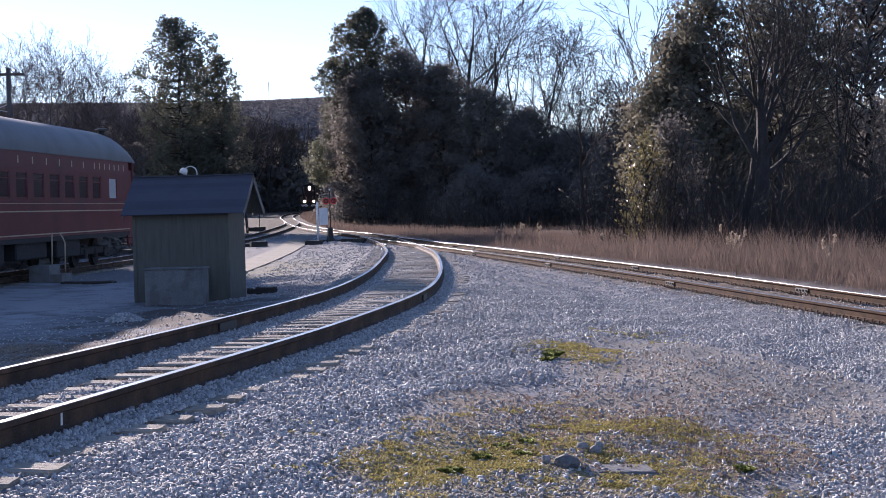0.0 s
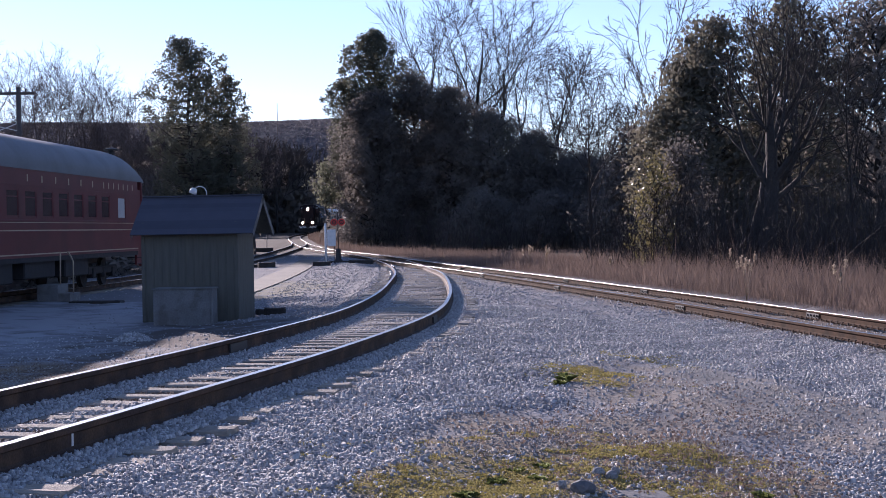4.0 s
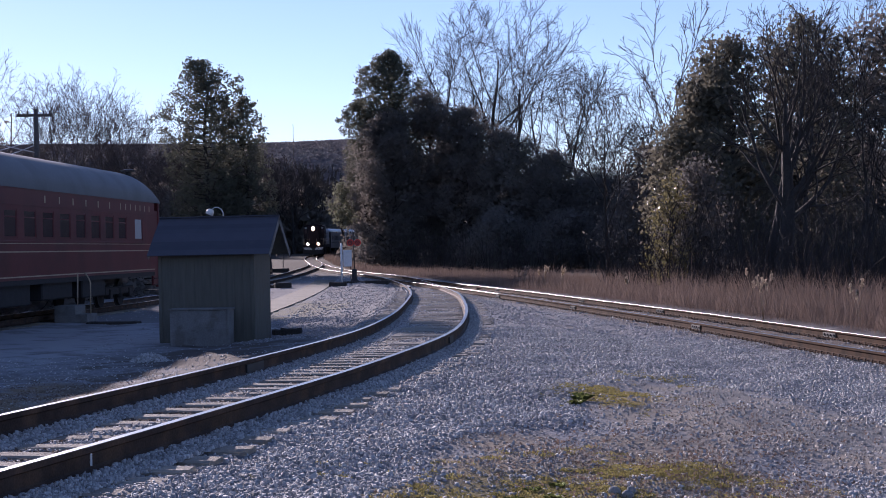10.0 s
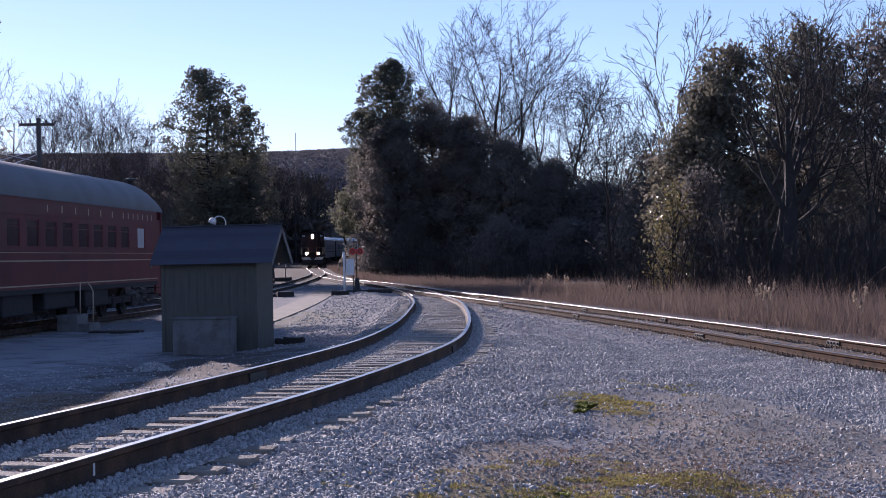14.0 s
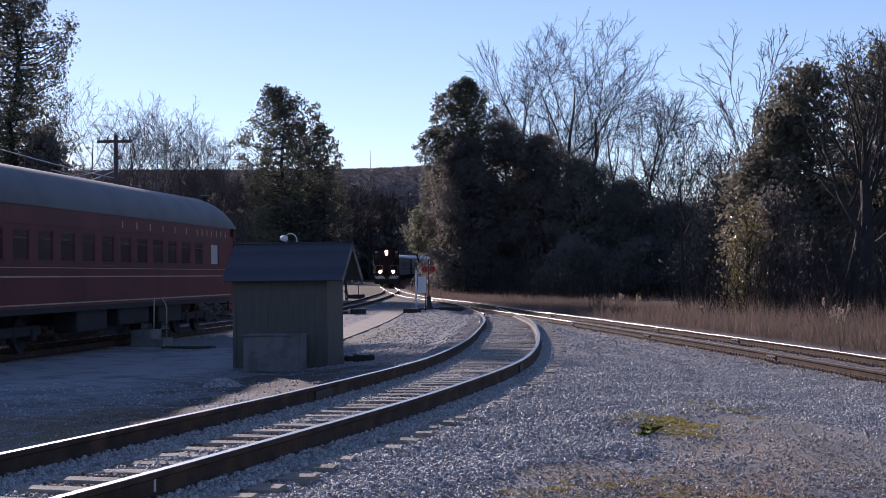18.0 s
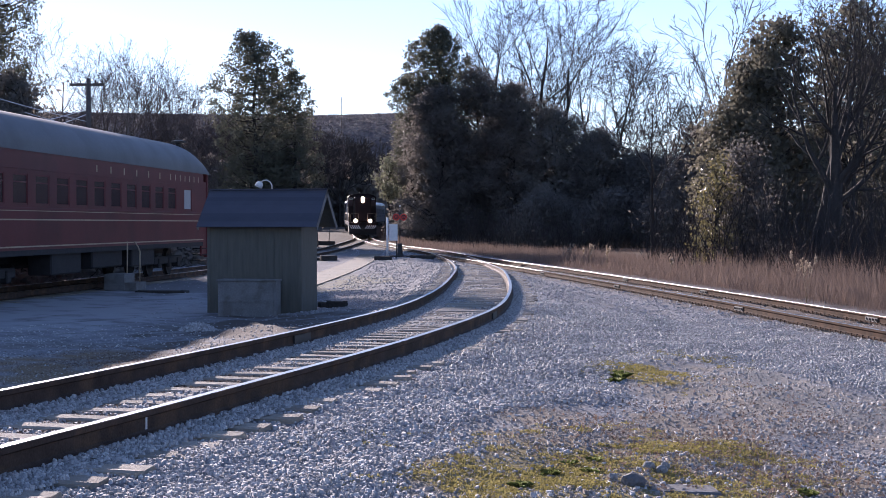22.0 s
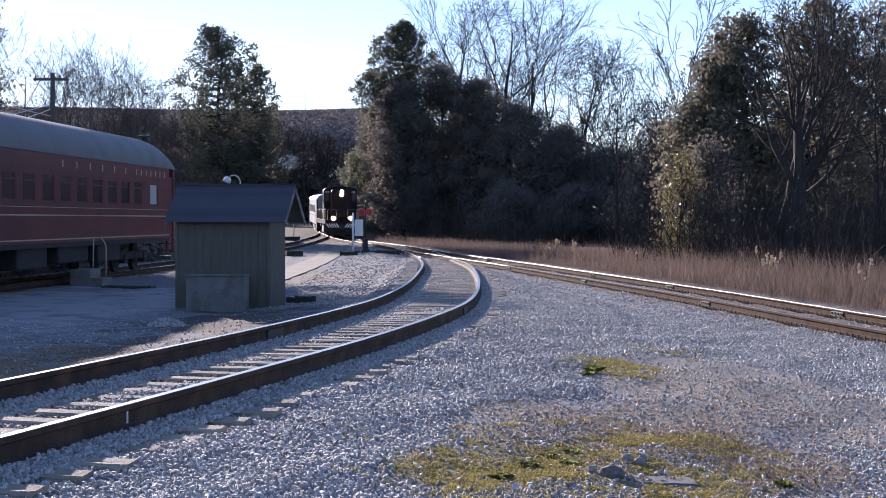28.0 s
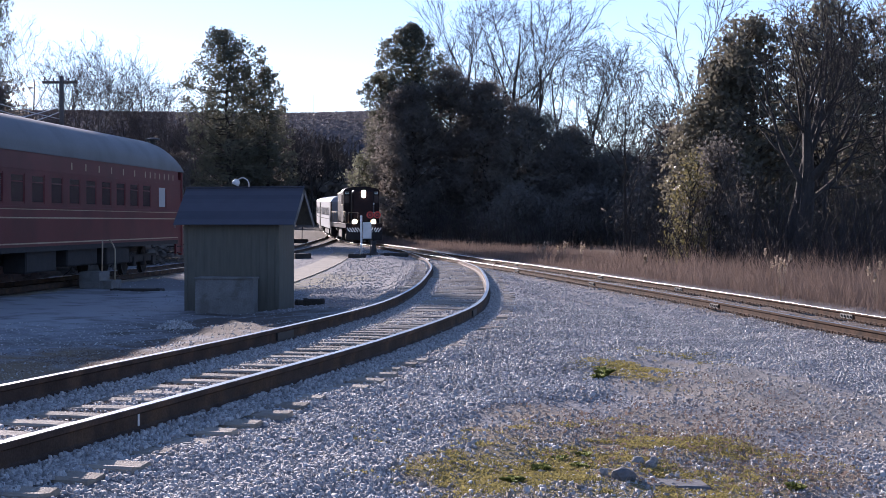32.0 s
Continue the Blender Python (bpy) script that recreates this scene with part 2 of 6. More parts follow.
def tube(bm, pts, r, sides=8, caps=True):
    """A round bar along points; r: a radius or one for each point."""
    pts = [Vector(p) for p in pts]
    rs = r if isinstance(r, (list, tuple)) else [r] * len(pts)
    rings = []
    for i, p in enumerate(pts):
        d = (pts[min(i + 1, len(pts) - 1)] - pts[max(i - 1, 0)]).normalized()
        a = d.orthogonal().normalized() if i == 0 else (ax - d * ax.dot(d)).normalized()
        ax = a
        b = d.cross(a)
        rings.append([bm.verts.new(p + (a * math.cos(2 * math.pi * k / sides) + b * math.sin(2 * math.pi * k / sides)) * rs[i]) for k in range(sides)])
    for q, w in zip(rings, rings[1:]):
        for k in range(sides):
            bm.faces.new((q[k], q[(k + 1) % sides], w[(k + 1) % sides], w[k]))
    if caps:
        bm.faces.new(rings[0][::-1])
        bm.faces.new(rings[-1])


def tubed(name, pts, r, mat, parent=None, sides=8, label=""):
    bm = bmesh.new()
    tube(bm, pts, r, sides)
    return part(name, bm, mat, parent, label, smooth=True)


def disc(bm, r0, r1, z0, z1, sides=24, m=None):
    """A lathed plug or ring between radii r0 (inner, 0 for solid) and r1, along z."""
    prof = [(r0, z0), (r1, z0), (r1, z1), (r0, z1)]
    rings = []
    for k in range(sides):
        a = 2 * math.pi * k / sides
        rings.append([bm.verts.new((p[0] * math.cos(a), p[0] * math.sin(a), p[1])) for p in prof])
    for k in range(sides):
        q, w = rings[k], rings[(k + 1) % sides]
        for i in range(4):
            j = (i + 1) % 4
            if r0 == 0 and i == 3:
                continue
            bm.faces.new((q[i], w[i], w[j], q[j]))
    bmesh.ops.remove_doubles(bm, verts=bm.verts, dist=1e-6)
    if m is not None:
        bmesh.ops.transform(bm, matrix=m, verts=[v for r in rings for v in r if v.is_valid])


def lathe(bm, prof, sides=16, m=None):
    rings = []
    for k in range(sides):
        a = 2 * math.pi * k / sides
        rings.append([bm.verts.new((r * math.cos(a), r * math.sin(a), z)) for r, z in prof])
    for k in range(sides):
        q, w = rings[k], rings[(k + 1) % sides]
        for i in range(len(prof) - 1):
            bm.faces.new((q[i], w[i], w[i + 1], q[i + 1]))
    vs = [v for r in rings for v in r]
    if m is not None:
        bmesh.ops.transform(bm, matrix=m, verts=vs)


def spline(knots):
    """A natural cubic spline through (x, y) knots, run on straight past its ends."""
    xk, yk = np.array([k[0] for k in knots], float), np.array([k[1] for k in knots], float)
    n, h = len(xk), np.diff(xk)
    A, b = np.zeros((n, n)), np.zeros(n)
    A[0, 0] = A[-1, -1] = 1
    for i in range(1, n - 1):
        A[i, i - 1], A[i, i], A[i, i + 1] = h[i - 1], 2 * (h[i - 1] + h[i]), h[i]
        b[i] = 6 * ((yk[i + 1] - yk[i]) / h[i] - (yk[i] - yk[i - 1]) / h[i - 1])
    mm = np.linalg.solve(A, b)

    def f(x):
        x = np.asarray(x, float)
        i = np.clip(np.searchsorted(xk, x) - 1, 0, n - 2)
        d = x - xk[i]
        s = (yk[i + 1] - yk[i]) / h[i] - h[i] * (2 * mm[i] + mm[i + 1]) / 6
        din = np.clip(d, 0, h[i])
        y = yk[i] + s * din + mm[i] / 2 * din ** 2 + (mm[i + 1] - mm[i]) / (6 * h[i]) * din ** 3
        slope_end = s + mm[i] * din + (mm[i + 1] - mm[i]) / (2 * h[i]) * din ** 2
        return y + slope_end * (d - din)
    return f


# ---------------------------------------------------------------- plan of the tracks (x across, y ahead, top of the main rails at z = 0)
GAUGE, RAIL_H = 0.7525, 0.17
main_x = spline([(8, 9.6), (20, 8.32), (27, 7.465), (35, 6.58), (45, 5.25), (57, 3.59), (70, 1.62), (85, -0.6), (100, -2.5), (112, -4.3), (124, -6.35),
                 (137, -8.3), (158, -10.9), (176, -12.9), (208, -15.5), (227, -16.3), (245, -16.15), (258, -15.5), (275, -13.8), (300, -10.9), (330, -6.0), (370, 2.0), (420, 14.0)])
main_z = spline([(0, 0.0), (60, 0.0), (110, 0.0), (124, 0.02), (137, 0.1), (158, 0.28), (176, 0.55), (208, 0.85), (227, 1.0), (258, 1.25), (300, 1.5), (420, 2.0)])
side_x = spline([(0, -4.9), (6, -3.668), (8, -3.193), (10, -2.67), (12, -2.165), (15, -1.45), (18, -0.885), (22, -0.345), (27, -0.005), (33, 0.215), (40, 0.335), (48, 0.38),
                 (57, 0.29), (66, 0.1), (74, -0.2), (82, -0.75), (92, -1.6), (100, -2.5)])
side_z = spline([(0, 0.57), (10, 0.57), (18, 0.565), (24, 0.50), (30, 0.43), (40, 0.37), (50, 0.28), (60, 0.13), (70, 0.02), (80, 0.0), (100, 0.0)])
car_x = spline([(10, -15.0), (25, -13.7), (38, -12.6), (48, -11.72), (57, -11.0), (80, -10.1), (110, -10.05), (140, -10.75), (158, -11.35), (172, -12.45)])
car_z = spline([(0, -0.02), (60, -0.02), (110, 0.0), (140, 0.12), (158, 0.26), (172, 0.5)])


def smooth_step(a, b, x):
    u = np.clip((x - a) / (b - a), 0, 1)
    return u * u * (3 - 2 * u)


def ground_z(x, y):
    """Height of the ground sheet: track beds, the low yard, the verge and the slow rise far off."""
    x, y = np.asarray(x, float), np.asarray(y, float)
    far = np.where(y > 110, main_z(np.clip(y, 0, 420)), 0.0)
    base = far - 0.13
    z = base - 0.13 * smooth_step(-2.0, -5.0, x - side_x(np.clip(y, 0, 90))) * smooth_step(150, 60, y)
    ds = np.abs(x - side_x(np.clip(y, 0, 95)))
    bed = side_z(np.clip(y, 0, 95)) - RAIL_H - 0.026
    left = x < side_x(np.clip(y, 0, 95))
    gap = np.maximum(0.85 * (main_x(np.clip(y, 0, 420)) - side_x(np.clip(y, 0, 95)) - 3.75), 0.8)
    z = z + (bed - z) * np.where(left, smooth_step(2.1, 1.3, ds), 1 - np.clip((ds - 1.35) / gap, 0, 1)) * smooth_step(98, 80, y)
    dm = np.abs(x - main_x(np.clip(y, 0, 420)))
    z = z + (far - RAIL_H - 0.02 - z) * smooth_step(2.4, 1.5, dm)
    dc = np.abs(x - car_x(np.clip(y, 10, 172)))
    z = z + (car_z(np.clip(y, 10, 172)) - RAIL_H - 0.03 - z) * smooth_step(2.6, 1.5, dc) * smooth_step(172, 165, y)
    right = x - main_x(np.clip(y, 0, 420))
    z = z - 0.35 * smooth_step(2.2, 5.0, right) * smooth_step(420, 250, y) + 0.25 * smooth_step(8.0, 25.0, right)
    z = z + 0.9 * smooth_step(20, 60, car_x(np.clip(y, 10, 172)) - x)
    return z


def rough_z(x, y):
    return ground_z(x, y) + 0.018 * np.sin(x * 2.1 + 0.7 * y) * np.cos(y * 1.7 - x) + 0.012 * np.sin(x * 5.3 - y * 3.1)


def ground_material():
    m = material("yard_gravel_ground", (0.25, 0.25, 0.26), rough=0.95, spread=0.4, scale=4, fine=28, bump=0.6, bump_scale=26, second=(0.215, 0.205, 0.20), patch=0.35, dist=0.03, spec=0.1)
    t = m.node_tree
    p = t.nodes["Principled BSDF"]
    src = p.inputs["Base Color"].links[0].from_socket
    co = t.nodes.new("ShaderNodeTexCoord")
    nz = t.nodes.new("ShaderNodeTexNoise")
    nz.inputs["Scale"].default_value, nz.inputs["Detail"].default_value = 1.3, 8.0
    t.links.new(co.outputs["Object"], nz.inputs["Vector"])
    sp = t.nodes.new("ShaderNodeSeparateXYZ")
    t.links.new(co.outputs["Object"], sp.inputs[0])

    def mth(op, a, b):
        n = t.nodes.new("ShaderNodeMath")
        n.operation = op
        for i, v in enumerate((a, b)):
            if isinstance(v, (int, float)):
                n.inputs[i].default_value = v
            else:
                t.links.new(v, n.inputs[i])
        return n.outputs[0]

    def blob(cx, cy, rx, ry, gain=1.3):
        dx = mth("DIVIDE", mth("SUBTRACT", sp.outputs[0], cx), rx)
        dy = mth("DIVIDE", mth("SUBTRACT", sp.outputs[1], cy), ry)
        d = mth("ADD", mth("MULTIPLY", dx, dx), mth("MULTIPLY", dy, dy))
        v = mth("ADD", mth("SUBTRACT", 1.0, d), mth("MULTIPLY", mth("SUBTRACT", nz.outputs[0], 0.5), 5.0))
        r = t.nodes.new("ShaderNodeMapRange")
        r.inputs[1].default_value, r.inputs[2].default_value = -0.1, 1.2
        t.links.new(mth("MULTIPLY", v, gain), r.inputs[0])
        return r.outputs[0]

    def over(src, mask, colour):
        mx = t.nodes.new("ShaderNodeMix")
        mx.data_type = "RGBA"
        t.links.new(mask, mx.inputs[0])
        t.links.new(src, mx.inputs[6])
        mx.inputs[7].default_value = (*colour, 1)
        return mx.outputs[2]
    # dry soil and litter of the verge beyond the main line, and of the yard's far side
    dm = mth("ADD", mth("MULTIPLY", sp.outputs[1], 0.131), mth("SUBTRACT", sp.outputs[0], 12.9))
    r = t.nodes.new("ShaderNodeMapRange")
    r.inputs[1].default_value, r.inputs[2].default_value = 0.0, 1.5
    t.links.new(mth("ADD", dm, mth("MULTIPLY", nz.outputs[0], 1.0)), r.inputs[0])
    src = over(src, r.outputs[0], (0.11, 0.08, 0.058))
    # trodden stone further off in the yard, its colour darkened for the stones' own shade
    r4 = t.nodes.new("ShaderNodeMapRange")
    r4.inputs[1].default_value, r4.inputs[2].default_value, r4.inputs[4].default_value = 26, 46, 0.75
    t.links.new(sp.outputs[1], r4.inputs[0])
    src = over(src, mth("MULTIPLY", r4.outputs[0], mth("SUBTRACT", 1.0, r.outputs[0])), (0.235, 0.23, 0.235))
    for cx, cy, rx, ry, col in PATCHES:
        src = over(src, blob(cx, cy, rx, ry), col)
    # rust and brake dust between the main rails
    dt = mth("ABSOLUTE", mth("ADD", mth("MULTIPLY", sp.outputs[1], 0.131), mth("SUBTRACT", sp.outputs[0], 11.0)), 0.0)
    r3 = t.nodes.new("ShaderNodeMapRange")
    r3.inputs[1].default_value, r3.inputs[2].default_value, r3.inputs[3].default_value, r3.inputs[4].default_value = 0.7, 1.4, 0.9, 0.0
    t.links.new(dt, r3.inputs[0])
    src = over(src, r3.outputs[0], (0.17, 0.13, 0.10))
    r2 = t.nodes.new("ShaderNodeMapRange")
    r2.inputs[1].default_value, r2.inputs[2].default_value = 96, 135
    t.links.new(sp.outputs[1], r2.inputs[0])
    src = over(src, r2.outputs[0], (0.088, 0.072, 0.058))
    t.links.new(src, p.inputs["Base Color"])
    return m


# earth, moss and toned ground patches: centre x, y, half sizes, colour
EARTH = [(1.5, 10.6, 1.5, 2.6, (0.27, 0.212, 0.15)), (3.0, 14.6, 1.65, 3.8, (0.325, 0.28, 0.23)), (0.9, 9.0, 1.3, 1.4, (0.19, 0.145, 0.09)), (-5.6, 21.0, 1.8, 3.4, (0.24, 0.18, 0.12))]
MOSSY = [(0.95, 9.1, 1.1, 1.3, (0.245, 0.195, 0.085)), (1.55, 10.7, 0.75, 0.8, (0.235, 0.185, 0.09)), (1.95, 15.9, 0.5, 0.95, (0.29, 0.215, 0.09)), (2.9, 18.6, 0.8, 0.7, (0.25, 0.205, 0.12))]
# last three: dark soil tone that also paints shade before the shed
# the (-9, 36) patch is paled to lift the shade beside the car
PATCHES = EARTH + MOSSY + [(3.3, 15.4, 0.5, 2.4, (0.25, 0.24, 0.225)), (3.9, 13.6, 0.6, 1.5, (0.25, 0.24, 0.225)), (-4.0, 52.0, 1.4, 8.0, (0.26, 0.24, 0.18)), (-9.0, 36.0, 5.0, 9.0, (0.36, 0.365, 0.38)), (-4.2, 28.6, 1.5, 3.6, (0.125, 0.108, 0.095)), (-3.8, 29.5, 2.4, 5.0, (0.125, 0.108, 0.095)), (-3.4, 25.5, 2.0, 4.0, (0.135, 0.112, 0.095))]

_xs = np.concatenate([np.linspace(-1200, -90, 14), np.linspace(-80, -16, 22), np.arange(-15, 14, 0.25), np.linspace(14.5, 80, 40), np.linspace(95, 1200, 14)])
_ys = np.concatenate([np.linspace(-300, -12, 10), np.arange(-10, 5, 1.0), np.arange(5, 40, 0.25), np.arange(40, 110, 1.0), np.arange(111, 430, 3.0), np.linspace(450, 2500, 20)])
_gx, _gy = np.meshgrid(_xs, _ys)
_gz = rough_z(_gx, _gy)
_v = np.stack([_gx, _gy, _gz], -1).reshape(-1, 3)
_i = np.arange(len(_xs) * len(_ys)).reshape(len(_ys), len(_xs))
_f = np.stack([_i[:-1, :-1], _i[:-1, 1:], _i[1:, 1:], _i[1:, :-1]], -1).reshape(-1, 4)
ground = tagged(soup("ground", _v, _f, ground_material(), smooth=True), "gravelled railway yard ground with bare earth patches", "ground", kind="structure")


# ---------------------------------------------------------------- ballast: loose stones
SIDE_TIES = [5.2]
while SIDE_TIES[-1] < 68:
    SIDE_TIES.append(SIDE_TIES[-1] + 0.47 * math.cos(math.atan(float(side_x(SIDE_TIES[-1] + 0.05) - side_x(SIDE_TIES[-1] - 0.05)) / 0.1)))
SIDE_TIES = np.array(SIDE_TIES)


def stones(name, pts, sizes, mat, label, seed, fine=True, flat=1.0):
    """Angular crushed stones bedded in the ground: four-sided where fine, three-sided further off."""
    rng = np.random.default_rng(seed)
    n = len(pts)
    k = 4 if fine else 3
    a = (np.arange(k)[None] + rng.uniform(-0.3, 0.3, (n, k))) * 2 * math.pi / k + rng.uniform(0, 6.283, (n, 1))
    lo = rng.uniform(0.45, 0.72, (n, k))
    hi = lo * rng.uniform(0.45, 0.95, (n, k))
    sx = rng.uniform(0.75, 1.3, (n, 1))
    tx, ty = rng.normal(size=(n, 1)) * 0.26, rng.normal(size=(n, 1)) * 0.26
    h = rng.uniform(0.18, 0.60, (n, 1)) * flat
    ca, sa = np.cos(a), np.sin(a)
    lower = np.stack([lo * ca * sx, lo * sa / sx, np.full((n, k), -0.25)], -1)
    ux, uy = hi * ca * sx, hi * sa / sx
    upper = np.stack([ux, uy, h + tx * ux + ty * uy + rng.normal(size=(n, k)) * 0.07], -1)
    v = np.concatenate([lower, upper], 1) * sizes[:, None, None] + pts[:, None]
    tri = []
    for i in range(k):
        j = (i + 1) % k
        tri += [(i, j, k + j), (i, k + j, k + i)]
    tri += [(k, k + 1, k + 2)] + ([(k, k + 2, k + 3)] if fine else [])
    f = np.array(tri)[None] + (np.arange(n) * 2 * k)[:, None, None]
    return tagged(soup(name, v.reshape(-1, 3), f.reshape(-1, 3), mat), label, "gravel", kind="stuff")


def scatter(n, x0, x1, y0, y1, seed, power=1.0, keep=None):
    """Random places in a wedge that is narrower near by; y is drawn more densely where it is small."""
    rng = np.random.default_rng(seed)
    u = rng.random(n)
    y = (y0 ** (1 - power) + u * (y1 ** (1 - power) - y0 ** (1 - power))) ** (1 / (1 - power)) if power != 1 else y0 * (y1 / y0) ** u
    x = (x0 + (x1 - x0) * rng.random(n)) * y
    if keep is not None:
        k = keep(x, y, rng)
        x, y = x[k], y[k]
    return x, y, rng


def in_patch(x, y):
    m = np.zeros(len(x))
    for cx, cy, rx, ry, _ in EARTH:
        m = np.maximum(m, 1 - ((x - cx) / rx) ** 2 - ((y - cy) / ry) ** 2)
    return m


def path_x(y):
    return -5.55 - 0.012 * (y - 70) - 0.0006 * (y - 70) ** 2


def ballast_keep(x, y, rng):
    m = in_patch(x, y)
    k = rng.random(len(x)) > np.clip(m * 2.6 + 0.25, 0, 0.94) * (m > -0.1)
    k &= x - main_x(y) < 1.9
    k &= ~((y > 43.8) & (np.abs(x - path_x(y)) < 0.72) & (rng.random(len(x)) < 0.95))
    # bare tops of the siding's ties
    a = np.arctan((side_x(y + 0.05) - side_x(y - 0.05)) / 0.1)
    d = (x - side_x(y)) * np.cos(a)
    yc = y + d * np.sin(a)
    i = np.clip(np.searchsorted(SIDE_TIES, yc), 1, len(SIDE_TIES) - 1)
    near = np.minimum(np.abs(yc - SIDE_TIES[i - 1]), np.abs(yc - SIDE_TIES[i])) / np.cos(a)
    k &= ~((near < 0.115) & (((d > -0.42) & (d < 0.66)) | ((d > 1.02) & (d < 1.36))) & (rng.random(len(x)) < np.where(d > 0.7, 0.85, 0.94) * np.interp(y, [30, 40], [1.0, 0.1])))
    dm = (x - main_x(y)) * 0.991
    k &= ~((np.abs(dm) < 0.8) & (rng.random(len(x)) < 0.8)) & ~((dm > -0.95) & (dm < -0.8) & (rng.random(len(x)) < 0.2))
    k &= (x > side_x(y) - 1.55) | (rng.random(len(x)) < 0.10) | ((y > 33) & (x > side_x(y) - 4.6))
    return k


_x, _y, _r = scatter(110000, -0.34, 0.33, 6.8, 14.5, 3, 1.0, ballast_keep)
_s = _r.uniform(0.013, 0.034, len(_x)) * np.where(_r.random(len(_x)) < 0.05, 1.4, 1.0)
stones("ballast", np.stack([_x, _y, rough_z(_x, _y)], 1), _s, STONE, "loose grey crushed-stone ballast round the tracks", 5)
_x, _y, _r = scatter(150000, -0.34, 0.33, 14.5, 30.0, 4, 0.6, ballast_keep)
_s = _r.uniform(0.018, 0.040, len(_x))
stones("ballast", np.stack([_x, _y, rough_z(_x, _y)], 1), _s, STONE, "grey crushed-stone ballast beside the siding", 9, False)
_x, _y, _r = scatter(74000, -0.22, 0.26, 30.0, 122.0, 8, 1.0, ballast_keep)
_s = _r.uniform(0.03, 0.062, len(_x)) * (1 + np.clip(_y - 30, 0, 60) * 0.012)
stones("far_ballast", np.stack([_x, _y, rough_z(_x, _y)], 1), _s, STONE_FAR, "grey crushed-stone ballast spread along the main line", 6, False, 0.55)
_y = 6.8 * (42.0 / 6.8) ** np.random.default_rng(15).random(30000)
_r = np.random.default_rng(16)
# ballast banked against the siding's rails, and rubble between its ties
_d = np.where(_r.random(len(_y)) < 0.5, -0.69 + 0.30 * _r.random(len(_y)) ** 1.4, 0.82 + 0.25 * _r.random(len(_y)) ** 1.4)
_a = np.arctan((side_x(_y + 0.05) - side_x(_y - 0.05)) / 0.1)
_x, _y2 = side_x(_y) + _d * np.cos(_a), _y - _d * np.sin(_a)
_u = np.clip(np.minimum(np.abs(_d + 0.69), np.abs(_d - 0.82)) / 0.28, 0, 1)
_s = _r.uniform(0.014, 0.034, len(_y))
stones("banked_ballast", np.stack([_x, _y2, side_z(_y) - RAIL_H - 0.012 + 0.04 * (1 - _u) * _r.random(len(_y))], 1), _s, STONE, "grey ballast stones banked against the siding's rails", 17)
_y = 6.8 * (36.0 / 6.8) ** _r.random(26000)
_d = _r.uniform(-0.45, 0.66, len(_y))
_a = np.arctan((side_x(_y + 0.05) - side_x(_y - 0.05)) / 0.1)
_i = np.clip(np.searchsorted(SIDE_TIES, _y), 1, len(SIDE_TIES) - 1)
_k = np.minimum(np.abs(_y - SIDE_TIES[_i - 1]), np.abs(_y - SIDE_TIES[_i])) / np.cos(_a) > _r.uniform(0.08, 0.13, len(_y))
_y, _d, _a = _y[_k], _d[_k], _a[_k]
_s = _r.uniform(0.010, 0.030, len(_y))
stones("tie_rubble", np.stack([side_x(_y) + _d * np.cos(_a), _y - _d * np.sin(_a), side_z(_y) - RAIL_H - 0.026], 1), _s, STONE_RUST, "brown rusty rubble between the siding's ties", 18, False)
_x, _y, _r = scatter(130000, -0.36, 0.34, 6.2, 30.0, 13, 1.0, lambda x, y, r: in_patch(x, y) > r.random(len(x)) * 0.6)
_s = _r.uniform(0.006, 0.022, len(_x)) * np.where(_r.random(len(_x)) < 0.05, 1.9, 1.0)
stones("earthy_gravel", np.stack([_x, _y, rough_z(_x, _y) - _s * 0.1], 1), _s, STONE_BROWN, "dusty stones trodden into bare earth", 7, False)


# ---------------------------------------------------------------- tracks
RAIL_PROFILE = [(-0.070, 0.0), (0.070, 0.0), (0.070, 0.012), (0.022, 0.030), (0.010, 0.042), (0.010, 0.118), (0.034, 0.130), (0.0345, 0.162), (0.030, 0.168), (-0.030, 0.168),
                (-0.0345, 0.162), (-0.034, 0.130), (-0.010, 0.118), (-0.010, 0.042), (-0.022, 0.030), (-0.070, 0.012)]


def heading(fx, y):
    return math.atan2(float(fx(y + 0.05) - fx(y - 0.05)), 0.1)


def place(fx, fz, y, side=0.0, up=0.0):
    """The pose of something on a track, its y along the track."""
    a = heading(fx, y)
    return pose(float(fx(y)) + side * math.cos(a), y - side * math.sin(a), float(fz(y)) + up, 0, 0, -math.degrees(a))


def rail(parent, fx, fz, side, y0, y1, body, head=None, label=""):
    ys = [y0]
    while ys[-1] < y1:
        ys.append(ys[-1] + (0.4 if ys[-1] < 35 else 1.0 if ys[-1] < 110 else 3.0))
    ys[-1] = y1
    bm = bmesh.new()
    rings = []
    for y in ys:
        m = place(fx, fz, y, side, -RAIL_H + 0.002)
        rings.append([bm.verts.new(m @ Vector((px, 0, pz))) for px, pz in RAIL_PROFILE])
    n = len(RAIL_PROFILE)
    for q, w in zip(rings, rings[1:]):
        for k in range(n):
            f = bm.faces.new((q[k], q[(k + 1) % n], w[(k + 1) % n], w[k]))
            f.material_index = 1 if k == 8 or (k == 9 and head is None) else 0
    bm.faces.new(rings[0])
    bm.faces.new(rings[-1][::-1])
    bmesh.ops.recalc_face_normals(bm, faces=bm.faces)
    return part("rail", bm, [body, head or POLISH_DULL], parent, label)


def track_steps(fx, y0, y1, step):
    y, out = y0, []
    while y < y1:
        out.append(y)
        y += step * math.cos(heading(fx, y))
    return out


